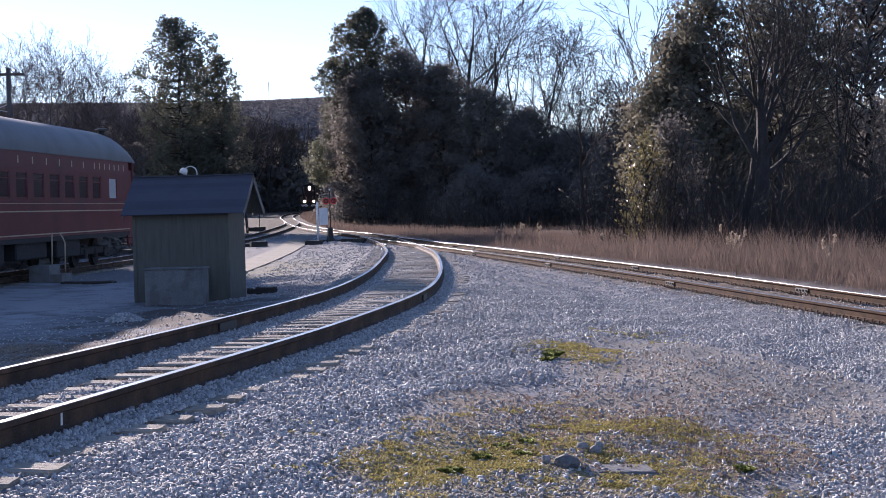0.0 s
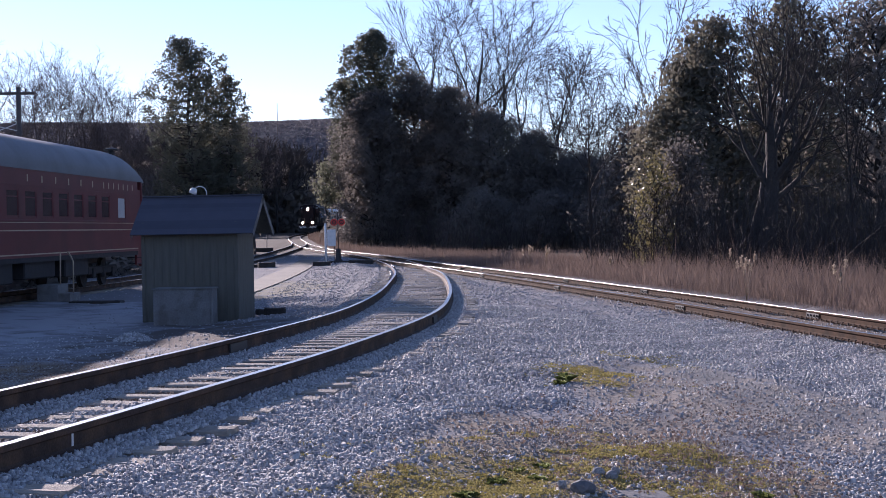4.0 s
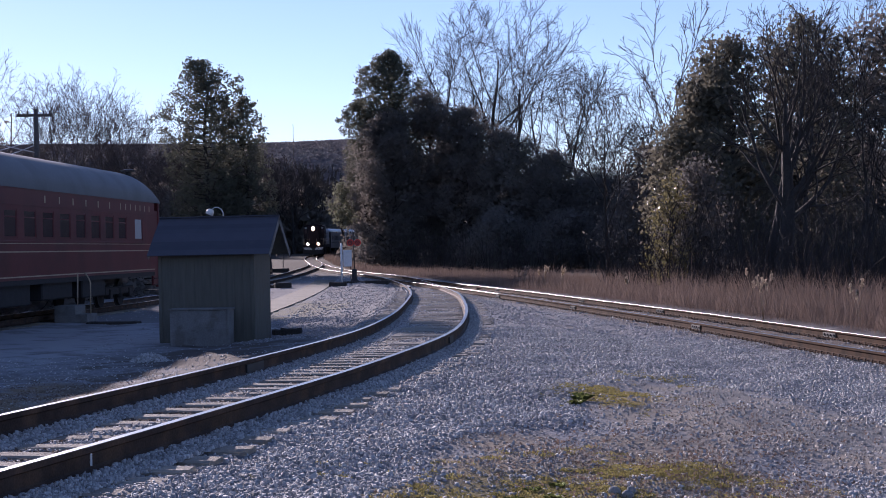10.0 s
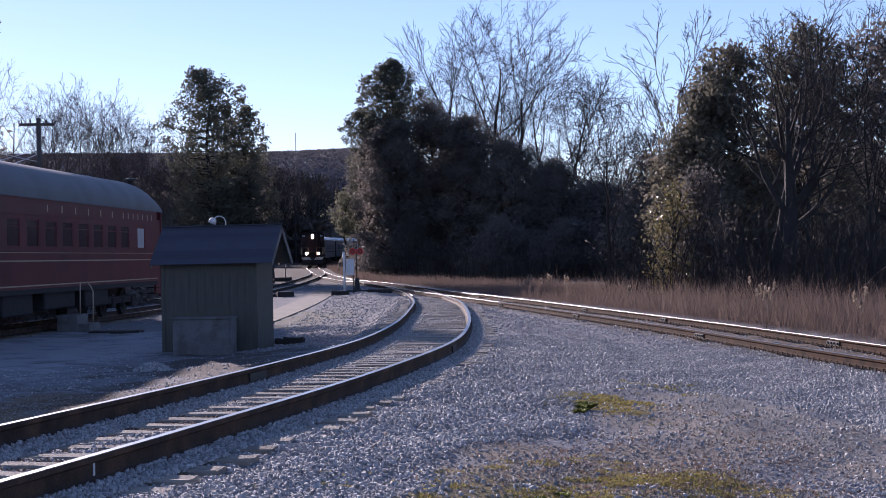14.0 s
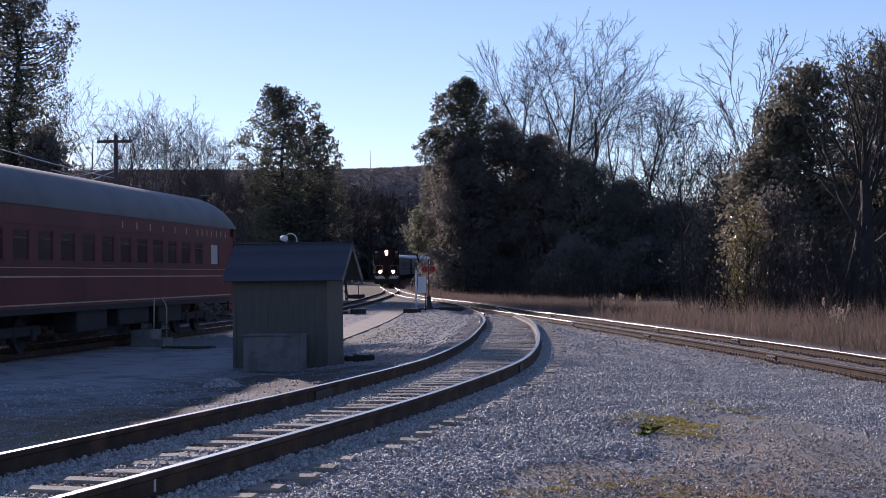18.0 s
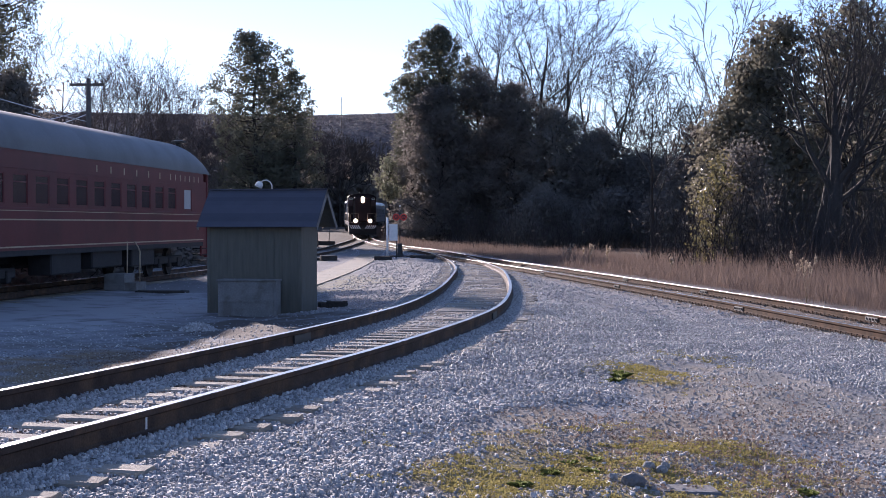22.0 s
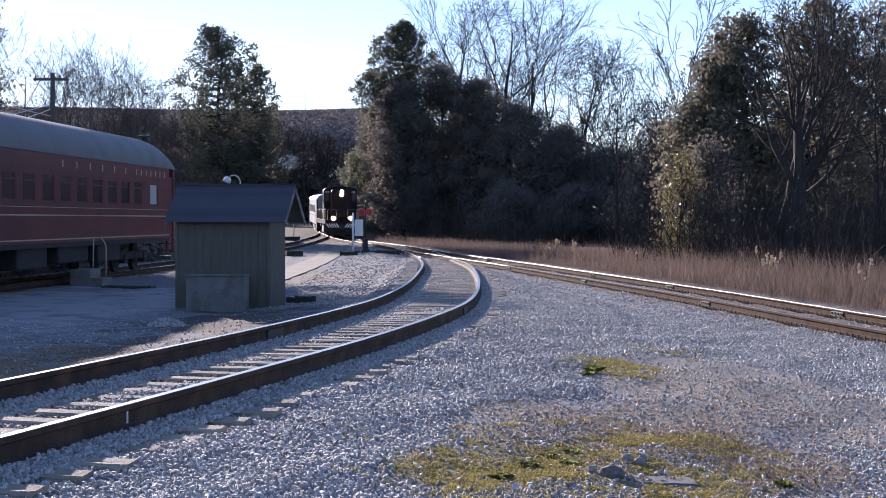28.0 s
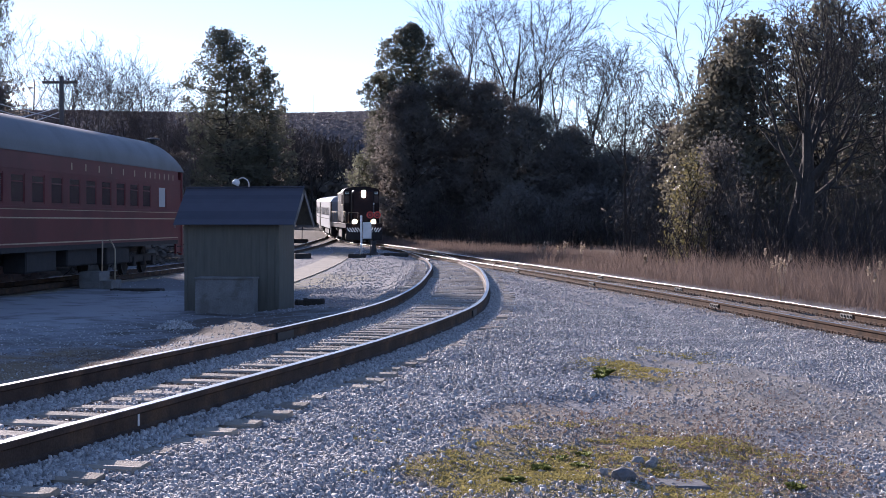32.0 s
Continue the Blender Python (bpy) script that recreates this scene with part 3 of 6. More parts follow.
def tie_mesh(seed, length=2.55):
    rng = random.Random(seed)
    bm = bmesh.new()
    n = 7
    rings = []
    for i in range(n):
        x = -length / 2 + length * i / (n - 1)
        w, h = 0.115 + rng.uniform(-0.012, 0.008), rng.uniform(-0.012, 0.004)
        rings.append([bm.verts.new((x, -w, -0.16)), bm.verts.new((x, w, -0.16)), bm.verts.new((x, w, h - 0.012)), bm.verts.new((x, w - 0.02, h)),
                      bm.verts.new((x, rng.uniform(-0.03, 0.03), h - 0.012)), bm.verts.new((x, -w + 0.02, h)), bm.verts.new((x, -w, h - 0.012))])
    for q, w in zip(rings, rings[1:]):
        for k in range(7):
            bm.faces.new((q[k], q[(k + 1) % 7], w[(k + 1) % 7], w[k]))
    bm.faces.new(rings[0][::-1])
    bm.faces.new(rings[-1])
    bmesh.ops.recalc_face_normals(bm, faces=bm.faces)
    me = bpy.data.meshes.new("tie")
    bm.to_mesh(me)
    bm.free()
    me.materials.append(TIE)
    return me


TIE_MESHES = [tie_mesh(i) for i in range(6)]


def lay_ties(parent, fx, fz, ys, seed, sink=0.0):
    rng = random.Random(seed)
    for y in ys:
        ob = new("tie", rng.choice(TIE_MESHES))
        ob.parent = parent
        ob.matrix_local = place(fx, fz, y + rng.uniform(-0.03, 0.03), rng.uniform(-0.07, 0.07), -RAIL_H - sink + rng.uniform(-0.008, 0.0)) @ pose(0, 0, 0, 0, 0, rng.uniform(-1.6, 1.6))


def small_mesh(name, mat, *boxes):
    bm = bmesh.new()
    for b in boxes:
        box(bm, *b)
    me = bpy.data.meshes.new(name)
    bm.to_mesh(me)
    bm.free()
    me.materials.append(mat)
    return me


SPIKES = small_mesh("spike", RUST, (-0.095, -0.078, -0.05, -0.032, -0.01, 0.035), (-0.095, -0.062, -0.055, -0.027, 0.03, 0.045))
JOINT = small_mesh("joint_bar", IRON, (-0.034, -0.012, -0.32, 0.32, 0.03, 0.122), (0.012, 0.034, -0.32, 0.32, 0.03, 0.122), *[(-0.06, -0.03, y - 0.02, y + 0.02, 0.06, 0.10) for y in (-0.24, -0.08, 0.08, 0.24)])


def dress_rail(parent, fx, fz, side, y0, y1, step, turn=0.0):
    for y in track_steps(fx, y0, y1, step):
        ob = new("spike", SPIKES)
        ob.parent = parent
        ob.matrix_local = place(fx, fz, y, side, -RAIL_H) @ pose(0, 0, 0, 0, 0, turn)


def joints(parent, fx, fz, side, ys):
    for y in ys:
        ob = new("joint_bar", JOINT)
        ob.parent = parent
        ob.matrix_local = place(fx, fz, y, side, -RAIL_H)


BRACE = material("galvanised_brace", (0.34, 0.34, 0.34), rough=0.5, metal=0.6, spread=0.2, bump=0.1, dist=0.003)
siding = thing("siding_track", pose(0, 0, 0), "curving siding track of rusty rails on weathered wooden ties", "railway track", "tracks of the yard", "structure")
rail(siding, side_x, side_z, -GAUGE, 2.0, 93.0, RUST, POLISH)
rail(siding, side_x, side_z, GAUGE, 2.0, 84.0, RUST, POLISH)
main_track = thing("main_track", pose(0, 0, 0), "main line track with polished rail heads in grey ballast", "railway track", "tracks of the yard", "structure")
rail(main_track, main_x, main_z, -GAUGE, 4.0, 57.3, RUST_TAN, POLISH)
rail(main_track, main_x, main_z, -GAUGE, 57.31, 415.0, RUST_TAN)
rail(main_track, main_x, main_z, GAUGE, 4.0, 415.0, RUST_TAN)
yard_track = thing("yard_track", pose(0, 0, 0), "yard track on which the parked passenger car stands", "railway track", "tracks of the yard", "structure")
rail(yard_track, car_x, car_z, -GAUGE, 12.0, 170.0, RUST)
rail(yard_track, car_x, car_z, GAUGE, 12.0, 170.0, RUST)

lay_ties(siding, side_x, side_z, SIDE_TIES.tolist(), 1)
lay_ties(main_track, main_x, main_z, track_steps(main_x, 16.0, 130.0, 0.52), 2, 0.028)
lay_ties(yard_track, car_x, car_z, track_steps(car_x, 28.0, 110.0, 0.54), 3, 0.01)
dress_rail(main_track, main_x, main_z, -GAUGE, 22.0, 62.0, 0.26)
dress_rail(main_track, main_x, main_z, GAUGE, 24.0, 62.0, 0.26)
joints(main_track, main_x, main_z, -GAUGE, (33.6, 45.4, 57.3))
joints(main_track, main_x, main_z, GAUGE, (29.7, 41.6, 50.5, 65.0))
joints(siding, side_x, side_z, GAUGE, (22.3,))
joints(siding, side_x, side_z, -GAUGE, (17.0,))
# a splash of white paint on the siding's near rail
boxed("paint_mark", (-0.002, 0.002, -0.012, 0.012, 0.045, 0.125), WHITE, siding, label="splash of white paint", m=place(side_x, side_z, 9.93, GAUGE + 0.0125, -RAIL_H))

# the turnout: frog casting, guard rails, rail braces and the throw rods
_ys = np.linspace(60, 85, 500)
FROG_Y = float(_ys[np.argmin(np.abs((main_x(_ys) - GAUGE) - (side_x(_ys) + GAUGE)))])
turnout = thing("turnout", pose(0, 0, 0), "turnout where the siding leaves the main line", "turnout", "tracks of the yard", "structure")
boxed("frog", (-0.14, 0.14, -1.3, 1.3, 0.0, 0.15), RUST_TAN, turnout, 0.02, "worn steel frog casting", m=place(main_x, main_z, FROG_Y, -GAUGE, -RAIL_H + 0.001))
rail(turnout, main_x, main_z, GAUGE - 0.13, FROG_Y - 2.2, FROG_Y + 2.2, RUST_TAN, label="short guard rail")
rail(turnout, side_x, side_z, -GAUGE + 0.13, FROG_Y - 2.2, FROG_Y + 2.2, RUST_TAN, label="short guard rail")
for y in np.arange(46.0, FROG_Y - 2, 1.6):
    boxed("rail_brace", (0.05, 0.17, -0.09, 0.09, 0.0, 0.11), BRACE, turnout, 0.01, m=place(side_x, side_z, float(y), GAUGE, -RAIL_H))
for y in np.arange(47.0, 74, 1.6):
    boxed("rail_brace", (-0.17, -0.05, -0.09, 0.09, 0.0, 0.11), BRACE, turnout, 0.01, m=place(side_x, side_z, float(y), -GAUGE, -RAIL_H))
for y in (87.6, 88.3):
    boxed("throw_rod", (-2.4, 0.7, -0.025, 0.025, 0.01, 0.06), IRON, turnout, m=place(main_x, main_z, y, 0.0, -RAIL_H))


# ---------------------------------------------------------------- the shed between the tracks
def build_shed():
    yaw = 10.0
    z0 = -0.34
    s = thing("equipment_shed", pose(-3.66, 34.0, z0, 0, 0, -yaw), "small olive shed with a blue-grey gable roof beside the siding", "shed")
    W, D, H, R = 2.2, 1.25, 2.29, 2.87       # width, depth, eave and ridge heights
    ov, ov_end, ov_left = 0.27, 0.40, 0.15
    bm = bmesh.new()
    for q in ((-W, 0, 0.0, 0.06), (-W, 0, D - 0.06, D)):
        box(bm, q[0], q[1], q[2], q[3], 0, H)
    wall = part("wall", bm, OLIVE, s)
    for x0, x1 in ((-W, -W + 0.06), (-0.06, 0.0)):
        bm = bmesh.new()
        prof = [(0.06, 0), (D - 0.06, 0), (D - 0.06, H + 0.02), (D / 2, R - 0.06), (0.06, H + 0.02)]
        a = [bm.verts.new((x0, y, z)) for y, z in prof]
        b = [bm.verts.new((x1, y, z)) for y, z in prof]
        bm.faces.new(a[::-1])
        bm.faces.new(b)
        for k in range(5):
            bm.faces.new((a[k], a[(k + 1) % 5], b[(k + 1) % 5], b[k]))
        bmesh.ops.recalc_face_normals(bm, faces=bm.faces)
        part("gable_wall", bm, OLIVE, s)
    for i in range(12):
        x = -W + 0.09 + i * (W - 0.18) / 11
        boxed("batten", (x - 0.012, x + 0.012, -0.006, -0.001, 0.02, H - 0.02), OLIVE, s, 0.004)
    for x in (-W - 0.004, -0.076):
        boxed("corner_board", (x, x + 0.08, -0.022, 0.0, 0, H), OLIVE, s, 0.004)
    # roof slopes with courses of shingles
    slope = math.atan2(R - H, D / 2)
    run = (D / 2 + ov) / math.cos(slope)
    for sgn in (1, -1):
        m = pose(0, D / 2, R, 0, 0, 0) @ (Matrix.Identity(4) if sgn > 0 else pose(-W + ov_end - ov_left, 0, 0, 0, 0, 180)) @ pose(0, 0, 0, math.degrees(slope), 0, 0)
        boxed("roof_deck", (-W - ov_left, ov_end, -run, 0.0, -0.03, 0.0), OLIVE, s, m=m)
        n = 9
        for i in range(n):
            y1 = -i * run / n
            bm = bmesh.new()
            box(bm, -W - ov_left - 0.015, ov_end + 0.015, y1 - run / n - 0.02, y1 + 0.01, 0.001, 0.014, m=m @ pose(0, y1, 0, 2.6, 0, 0) @ pose(0, -y1, 0.0))
            part("shingle_course", bm, SHINGLE, s)
        for x in (-W - ov_left - 0.02, ov_end):
            boxed("rake_board", (x, x + 0.02, -run, 0.0, -0.12, 0.0), BOXPAINT, s, label="pale weathered rake board", m=m)
    boxed("ridge_cap", (-W - ov_left - 0.02, ov_end + 0.02, D / 2 - 0.06, D / 2 + 0.06, R + 0.0, R + 0.025), SHINGLE, s, 0.008)
    return s


def build_shed_lamp():
    e = thing("gooseneck_lamp", pose(-4.42, 34.76, 2.55, 0, 0, -10), "gooseneck lamp with a white metal shade on the shed's ridge", "lamp")
    pts = [(0, 0, -0.06), (0, 0, 0.08), (-0.04, 0, 0.16), (-0.12, 0, 0.205), (-0.2, 0, 0.2), (-0.26, 0, 0.16)]
    tubed("gooseneck", pts, 0.012, WHITE, e)
    bm = bmesh.new()
    lathe(bm, [(0.03, 0.04), (0.06, 0.03), (0.085, -0.02), (0.09, -0.09), (0.08, -0.09), (0.07, -0.02), (0.02, 0.02)], 16, pose(-0.29, 0, 0.13, 0, 25, 0))
    part("shade", bm, WHITE, e, smooth=True)
    bm = bmesh.new()
    lathe(bm, [(0.0, -0.02), (0.04, -0.03), (0.055, -0.07), (0.0, -0.10)], 12, pose(-0.29, 0, 0.13, 0, 25, 0))
    part("bulb", bm, PANE_PALE, e, smooth=True)
    return e


def build_shed_box():
    e = thing("relay_box", pose(-4.17, 33.15, -0.36, 0, 0, -10), "weathered grey plywood box against the shed's front wall", "box")
    boxed("body", (-1.28, 0.0, 0.0, 0.5, 0.0, 0.86), BOXPAINT, e, 0.01)
    boxed("lid", (-1.31, 0.03, -0.03, 0.52, 0.86, 0.90), BOXPAINT, e, 0.01)
    boxed("plinth", (-1.24, -0.04, 0.02, 0.48, -0.06, 0.0), OLIVE, e)
    boxed("end_post", (0.003, 0.05, -0.02, 0.06, 0.0, 0.88), BOXPAINT, e, 0.006)
    boxed("rail_strip", (-1.27, -0.01, -0.014, -0.001, 0.40, 0.46), BOXPAINT, e)
    return e


build_shed()
build_shed_lamp()
build_shed_box()


# ---------------------------------------------------------------- the parked maroon passenger car
def arch_section(w, z_eave, z_top, n=10):
    """Half-round car roof from the left eave over the top to the right eave."""
    out = []
    for i in range(2 * n + 1):
        a = math.pi * i / (2 * n)
        out.append((-w * math.cos(a), z_eave + (z_top - z_eave) * math.sin(a) ** 0.85))
    return out


def build_truck(parent, y, name="truck"):
    t = new(name)
    t.parent = parent
    t.matrix_local = pose(0, y, 0)
    for x in (-1.0, 1.0):
        boxed("side_frame", (x - 0.07, x + 0.07, -1.75, 1.75, 0.42, 0.68), UNDER, t, 0.03)
        for yy in (-1.2, 1.2):
            boxed("axle_box", (x - 0.12, x + 0.12, yy - 0.16, yy + 0.16, 0.3, 0.62), UNDER, t, 0.03)
        tubed("spring", [(x, 0, 0.3), (x, 0, 0.62)], 0.12, UNDER, t)
    for yy in (-1.2, 1.2):
        bm = bmesh.new()
        for x in (-0.72, 0.72):
            s = 1 if x > 0 else -1
            lathe(bm, [(0.0, 0.05), (0.12, 0.06), (0.34, 0.02), (0.45, 0.03), (0.45, -0.06), (0.48, -0.08), (0.48, -0.1), (0.0, -0.1)], 24, pose(x, 0, 0, 0, 90 * s, 0))
        tube(bm, [(-0.75, 0, 0), (0.75, 0, 0)], 0.07, 8)
        bmesh.ops.recalc_face_normals(bm, faces=bm.faces)
        part("wheelset", bm, UNDER, t, smooth=False).matrix_local = pose(0, yy, 0.46)
    return t


def car_roof(length, w, z_eave, z_top, end):
    """Roof shell with both ends rounded down over the given length."""
    bm = bmesh.new()
    rows = []
    ys = [-length + end * (1 - math.cos(a)) for a in np.linspace(0, math.pi / 2, 9)] + [-end * (1 - math.cos(a)) for a in np.linspace(math.pi / 2, 0, 9)]
    for y in ys:
        d = min(-y, y + length)
        k = math.sqrt(max(0.0, 1 - (1 - min(d / end, 1)) ** 2))
        rows.append([bm.verts.new((px, y, z_eave + (pz - z_eave) * (0.12 + 0.88 * k))) for px, pz in arch_section(w, z_eave, z_top)])
    for q, r in zip(rows, rows[1:]):
        for i in range(len(q) - 1):
            bm.faces.new((q[i], q[i + 1], r[i + 1], r[i]))
    bm.faces.new(rows[0])
    bm.faces.new(rows[-1][::-1])
    bmesh.ops.recalc_face_normals(bm, faces=bm.faces)
    return bm


def side_panel(parent, x, y0, y1, z0, z1, wins, mat, name="side_wall", t=0.08):
    """A car side with window openings; wins: (y0, y1, z0, z1)."""
    bm = bmesh.new()
    ys = sorted({y0, y1, *[w[0] for w in wins], *[w[1] for w in wins]})
    zs = sorted({z0, z1, *[w[2] for w in wins], *[w[3] for w in wins]})
    for a, b in zip(ys, ys[1:]):
        for c, d in zip(zs, zs[1:]):
            ym, zm = (a + b) / 2, (c + d) / 2
            if not any(w[0] < ym < w[1] and w[2] < zm < w[3] for w in wins):
                box(bm, x - t / 2, x + t / 2, a, b, c, d)
    bmesh.ops.remove_doubles(bm, verts=bm.verts, dist=1e-5)
    return part(name, bm, mat, parent)


def build_car(m, label):
    """Heavyweight car: y runs back from its end at 0 to -24 m, z from the rails."""
    c = thing("passenger_car", m, label, "railway car")
    Lc, w = 24.0, 1.5
    ze, zt = 3.6, 4.7
    wins = [(-3.55, -2.55, 2.24, 3.0)]
    y = -4.6
    while y > -22.0:
        wins.append((y - 1.0, y, 2.24, 3.02))
        y -= 1.55
    for x, ww in ((w - 0.04, wins), (-w + 0.04, wins)):
        side_panel(c, x, -Lc + 0.9, -0.9, 1.12, ze, ww, MAROON)
        s = 1 if x > 0 else -1
        for i, q in enumerate(ww):
            wd = new("window")
            wd.parent = c
            wd.matrix_local = pose(x + s * 0.01, (q[0] + q[1]) / 2, (q[2] + q[3]) / 2)
            hy, hz = (q[1] - q[0]) / 2, (q[3] - q[2]) / 2
            boxed("pane", (-0.008, 0.008, -hy, hy, -hz, hz), PANE_PALE if i == 0 else PANE, wd, label="pale pane" if i == 0 else "")
            bm = bmesh.new()
            for d in ((-hy, hy, hz - 0.05, hz), (-hy, hy, -hz, -hz + 0.05), (-hy, -hy + 0.05, -hz + 0.05, hz - 0.05), (hy - 0.05, hy, -hz + 0.05, hz - 0.05)):
                box(bm, -0.02, 0.02, *d)
            part("window_frame", bm, MAROON, wd)
            if i:
                boxed("sash_bar", (-0.015, 0.015, -hy + 0.05, hy - 0.05, 0.16, 0.19), MAROON, wd)
        for z, h, mm in ((1.86, 0.035, CREAM), (2.09, 0.018, CREAM), (1.19, 0.035, CREAM)):
            boxed("stripe", (x + s * 0.042 - 0.004, x + s * 0.042 + 0.004, -Lc + 0.9, -0.9, z, z + h), mm, c, label="faded cream pinstripe")
        boxed("belt_rail", (x + s * 0.045 - 0.012, x + s * 0.045 + 0.012, -Lc + 0.9, -0.9, 2.12, 2.18), MAROON, c, 0.006)
        boxed("letterboard", (x + s * 0.045 - 0.008, x + s * 0.045 + 0.008, -Lc + 0.9, -0.9, 3.12, ze - 0.04), MAROON, c, 0.004)
        # worn lettering that cannot be read
        yy = -1.6
        while yy > -14:
            boxed("letter_bar", (x + s * 0.056 - 0.003, x + s * 0.056 + 0.003, yy - 0.09, yy, 3.24, 3.44), CREAM, c, label="worn pale letter")
            yy -= 0.62 if yy > -5 else 1.3
    bm = bmesh.new()
    box(bm, -w + 0.08, w - 0.08, -Lc + 0.9, -0.9, 1.05, 1.12)
    part("floor_pan", bm, UNDER, c)
    boxed("side_sill", (w - 0.1, w - 0.002, -Lc + 0.9, -0.9, 0.98, 1.118), UNDER, c)
    boxed("side_sill", (-w + 0.002, -w + 0.1, -Lc + 0.9, -0.9, 0.98, 1.118), UNDER, c)
    # vestibule ends, a little narrower, with the doorway and corner posts
    for y0, y1 in ((-0.9, 0.0), (-Lc, -Lc + 0.9)):
        for x in (-w + 0.11, w - 0.11):
            boxed("vestibule_door", (x - 0.035, x + 0.035, y0 + 0.06, y1 - 0.14, 0.62, 3.3), MAROON, c)
            boxed("corner_post", (x - 0.08, x + 0.08, (y1 - 0.15) if y1 == 0.0 else y0, y1 if y1 == 0.0 else y0 + 0.15, 0.55, ze), MAROON, c, 0.03)
            boxed("grab_iron", (x + (0.06 if x > 0 else -0.08), x + (0.08 if x > 0 else -0.06), y0 + 0.1, y0 + 0.125, 1.1, 2.2), CREAM, c, 0.004)
        e = y1 if y1 == 0.0 else y0
        side = 1 if e == 0.0 else -1
        boxed("end_wall", (-w + 0.12, w - 0.12, min(e - side * 0.1, e - side * 0.02), max(e - side * 0.1, e - side * 0.02), 1.0, ze), MAROON, c)
        boxed("diaphragm", (-0.5, 0.5, min(e, e + side * 0.35), max(e, e + side * 0.35), 1.1, 3.3), UNDER, c, 0.04)
        boxed("coupler", (-0.12, 0.12, min(e - side * 0.4, e + side * 0.6), max(e - side * 0.4, e + side * 0.6), 0.75, 1.0), IRON, c, 0.03)
        for x in (-w + 0.24, w - 0.24):
            for i in range(3):
                boxed("step_tread", (x - 0.2, x + 0.2, y0 + 0.15, y1 - 0.15, 0.42 + i * 0.22, 0.45 + i * 0.22), UNDER, c)
    part("roof", car_roof(Lc + 0.1, w + 0.02, ze - 0.02, zt, 1.9), ROOF_GREY, c, "weathered aluminium-grey arched roof", smooth=True)
    v = new("roof_vent")
    v.parent = c
    v.matrix_local = pose(0.7, -1.3, 4.48)
    tubed("stack", [(0, 0, 0), (0, 0, 0.22)], 0.11, IRON, v)
    bm = bmesh.new()
    lathe(bm, [(0.0, 0.33), (0.1, 0.32), (0.26, 0.27), (0.26, 0.22), (0.0, 0.22)], 16)
    part("cap", bm, IRON, v)
    for y in (-4.0, -20.0):
        build_truck(c, y)
    for y0, y1, z0 in ((-9.4, -6.9, 0.45), (-13.2, -10.4, 0.5), (-16.6, -14.2, 0.42)):
        boxed("equipment_box", (0.75, 1.4, y0, y1, z0, 1.04), UNDER, c, 0.04)
        boxed("equipment_box", (-1.4, -0.75, y0 - 0.5, y1 - 0.5, z0, 1.04), UNDER, c, 0.04)
    boxed("centre_sill", (-0.2, 0.2, -23.5, -0.5, 0.72, 1.06), UNDER, c)
    return c


build_car(place(car_x, car_z, 56.3), "maroon heavyweight passenger car with cream stripes parked on the yard track")


# ---------------------------------------------------------------- trees
def grow(rng, p, d, length, r, level, out, levels, curve=0.25, kids=(5, 6, 5, 4), lift=0.15, spread=0.9):
    """Adds one crooked branch as a polyline with radii to out, then its side branches turned about it."""
    n = (8, 7, 5, 4, 3)[level]
    pts, rad, dirs = [p.copy()], [r], [d.copy()]
    up = lift * (0.25, 0.42, 0.40, 0.30, 0.15)[level]
    for i in range(n):
        d = d + rng.normal(size=3) * curve * (0.45, 0.8, 1.0, 1.1, 1.1)[level] / math.sqrt(n) + np.array([0, 0, up])
        d /= math.sqrt(d @ d)
        p = p + d * length / n
        pts.append(p)
        rad.append(max(r * (1 - 0.85 * (i + 1) / n), 0.004))
        dirs.append(d)
    out.append((np.array(pts), np.array(rad), (7, 5, 4, 3, 3)[level]))
    if level >= levels:
        return
    a = rng.uniform(0, 2 * math.pi)
    m = kids[level]
    for j in range(m):
        u = (0.30 if level == 0 else 0.22) + (0.70 if level == 0 else 0.76) * (j + rng.random()) / m
        i = min(int(u * n), n - 1)
        q = pts[i] + (pts[i + 1] - pts[i]) * (u * n - i)
        a += 2.4 + rng.normal() * 0.5
        t = dirs[i]
        e1 = np.array([t[2], 0.0, -t[0]]) if abs(t[1]) > 0.7 else np.array([-t[1], t[0], 0.0]) if abs(t[2]) < 0.95 else np.array([1.0, 0.0, 0.0])
        e1 = e1 - t * (e1 @ t)
        e1 /= math.sqrt(e1 @ e1)
        e2 = np.array([t[1] * e1[2] - t[2] * e1[1], t[2] * e1[0] - t[0] * e1[2], t[0] * e1[1] - t[1] * e1[0]])
        ang = rng.uniform(0.5, 0.95) * spread
        nd = t * math.cos(ang) + (e1 * math.cos(a) + e2 * math.sin(a)) * math.sin(ang)
        grow(rng, q, nd, length * rng.uniform(0.42, 0.66) * (1.2 - 0.55 * u), max(rad[i] * rng.uniform(0.40, 0.60), 0.005), level + 1, out, levels, curve, kids, lift, spread)


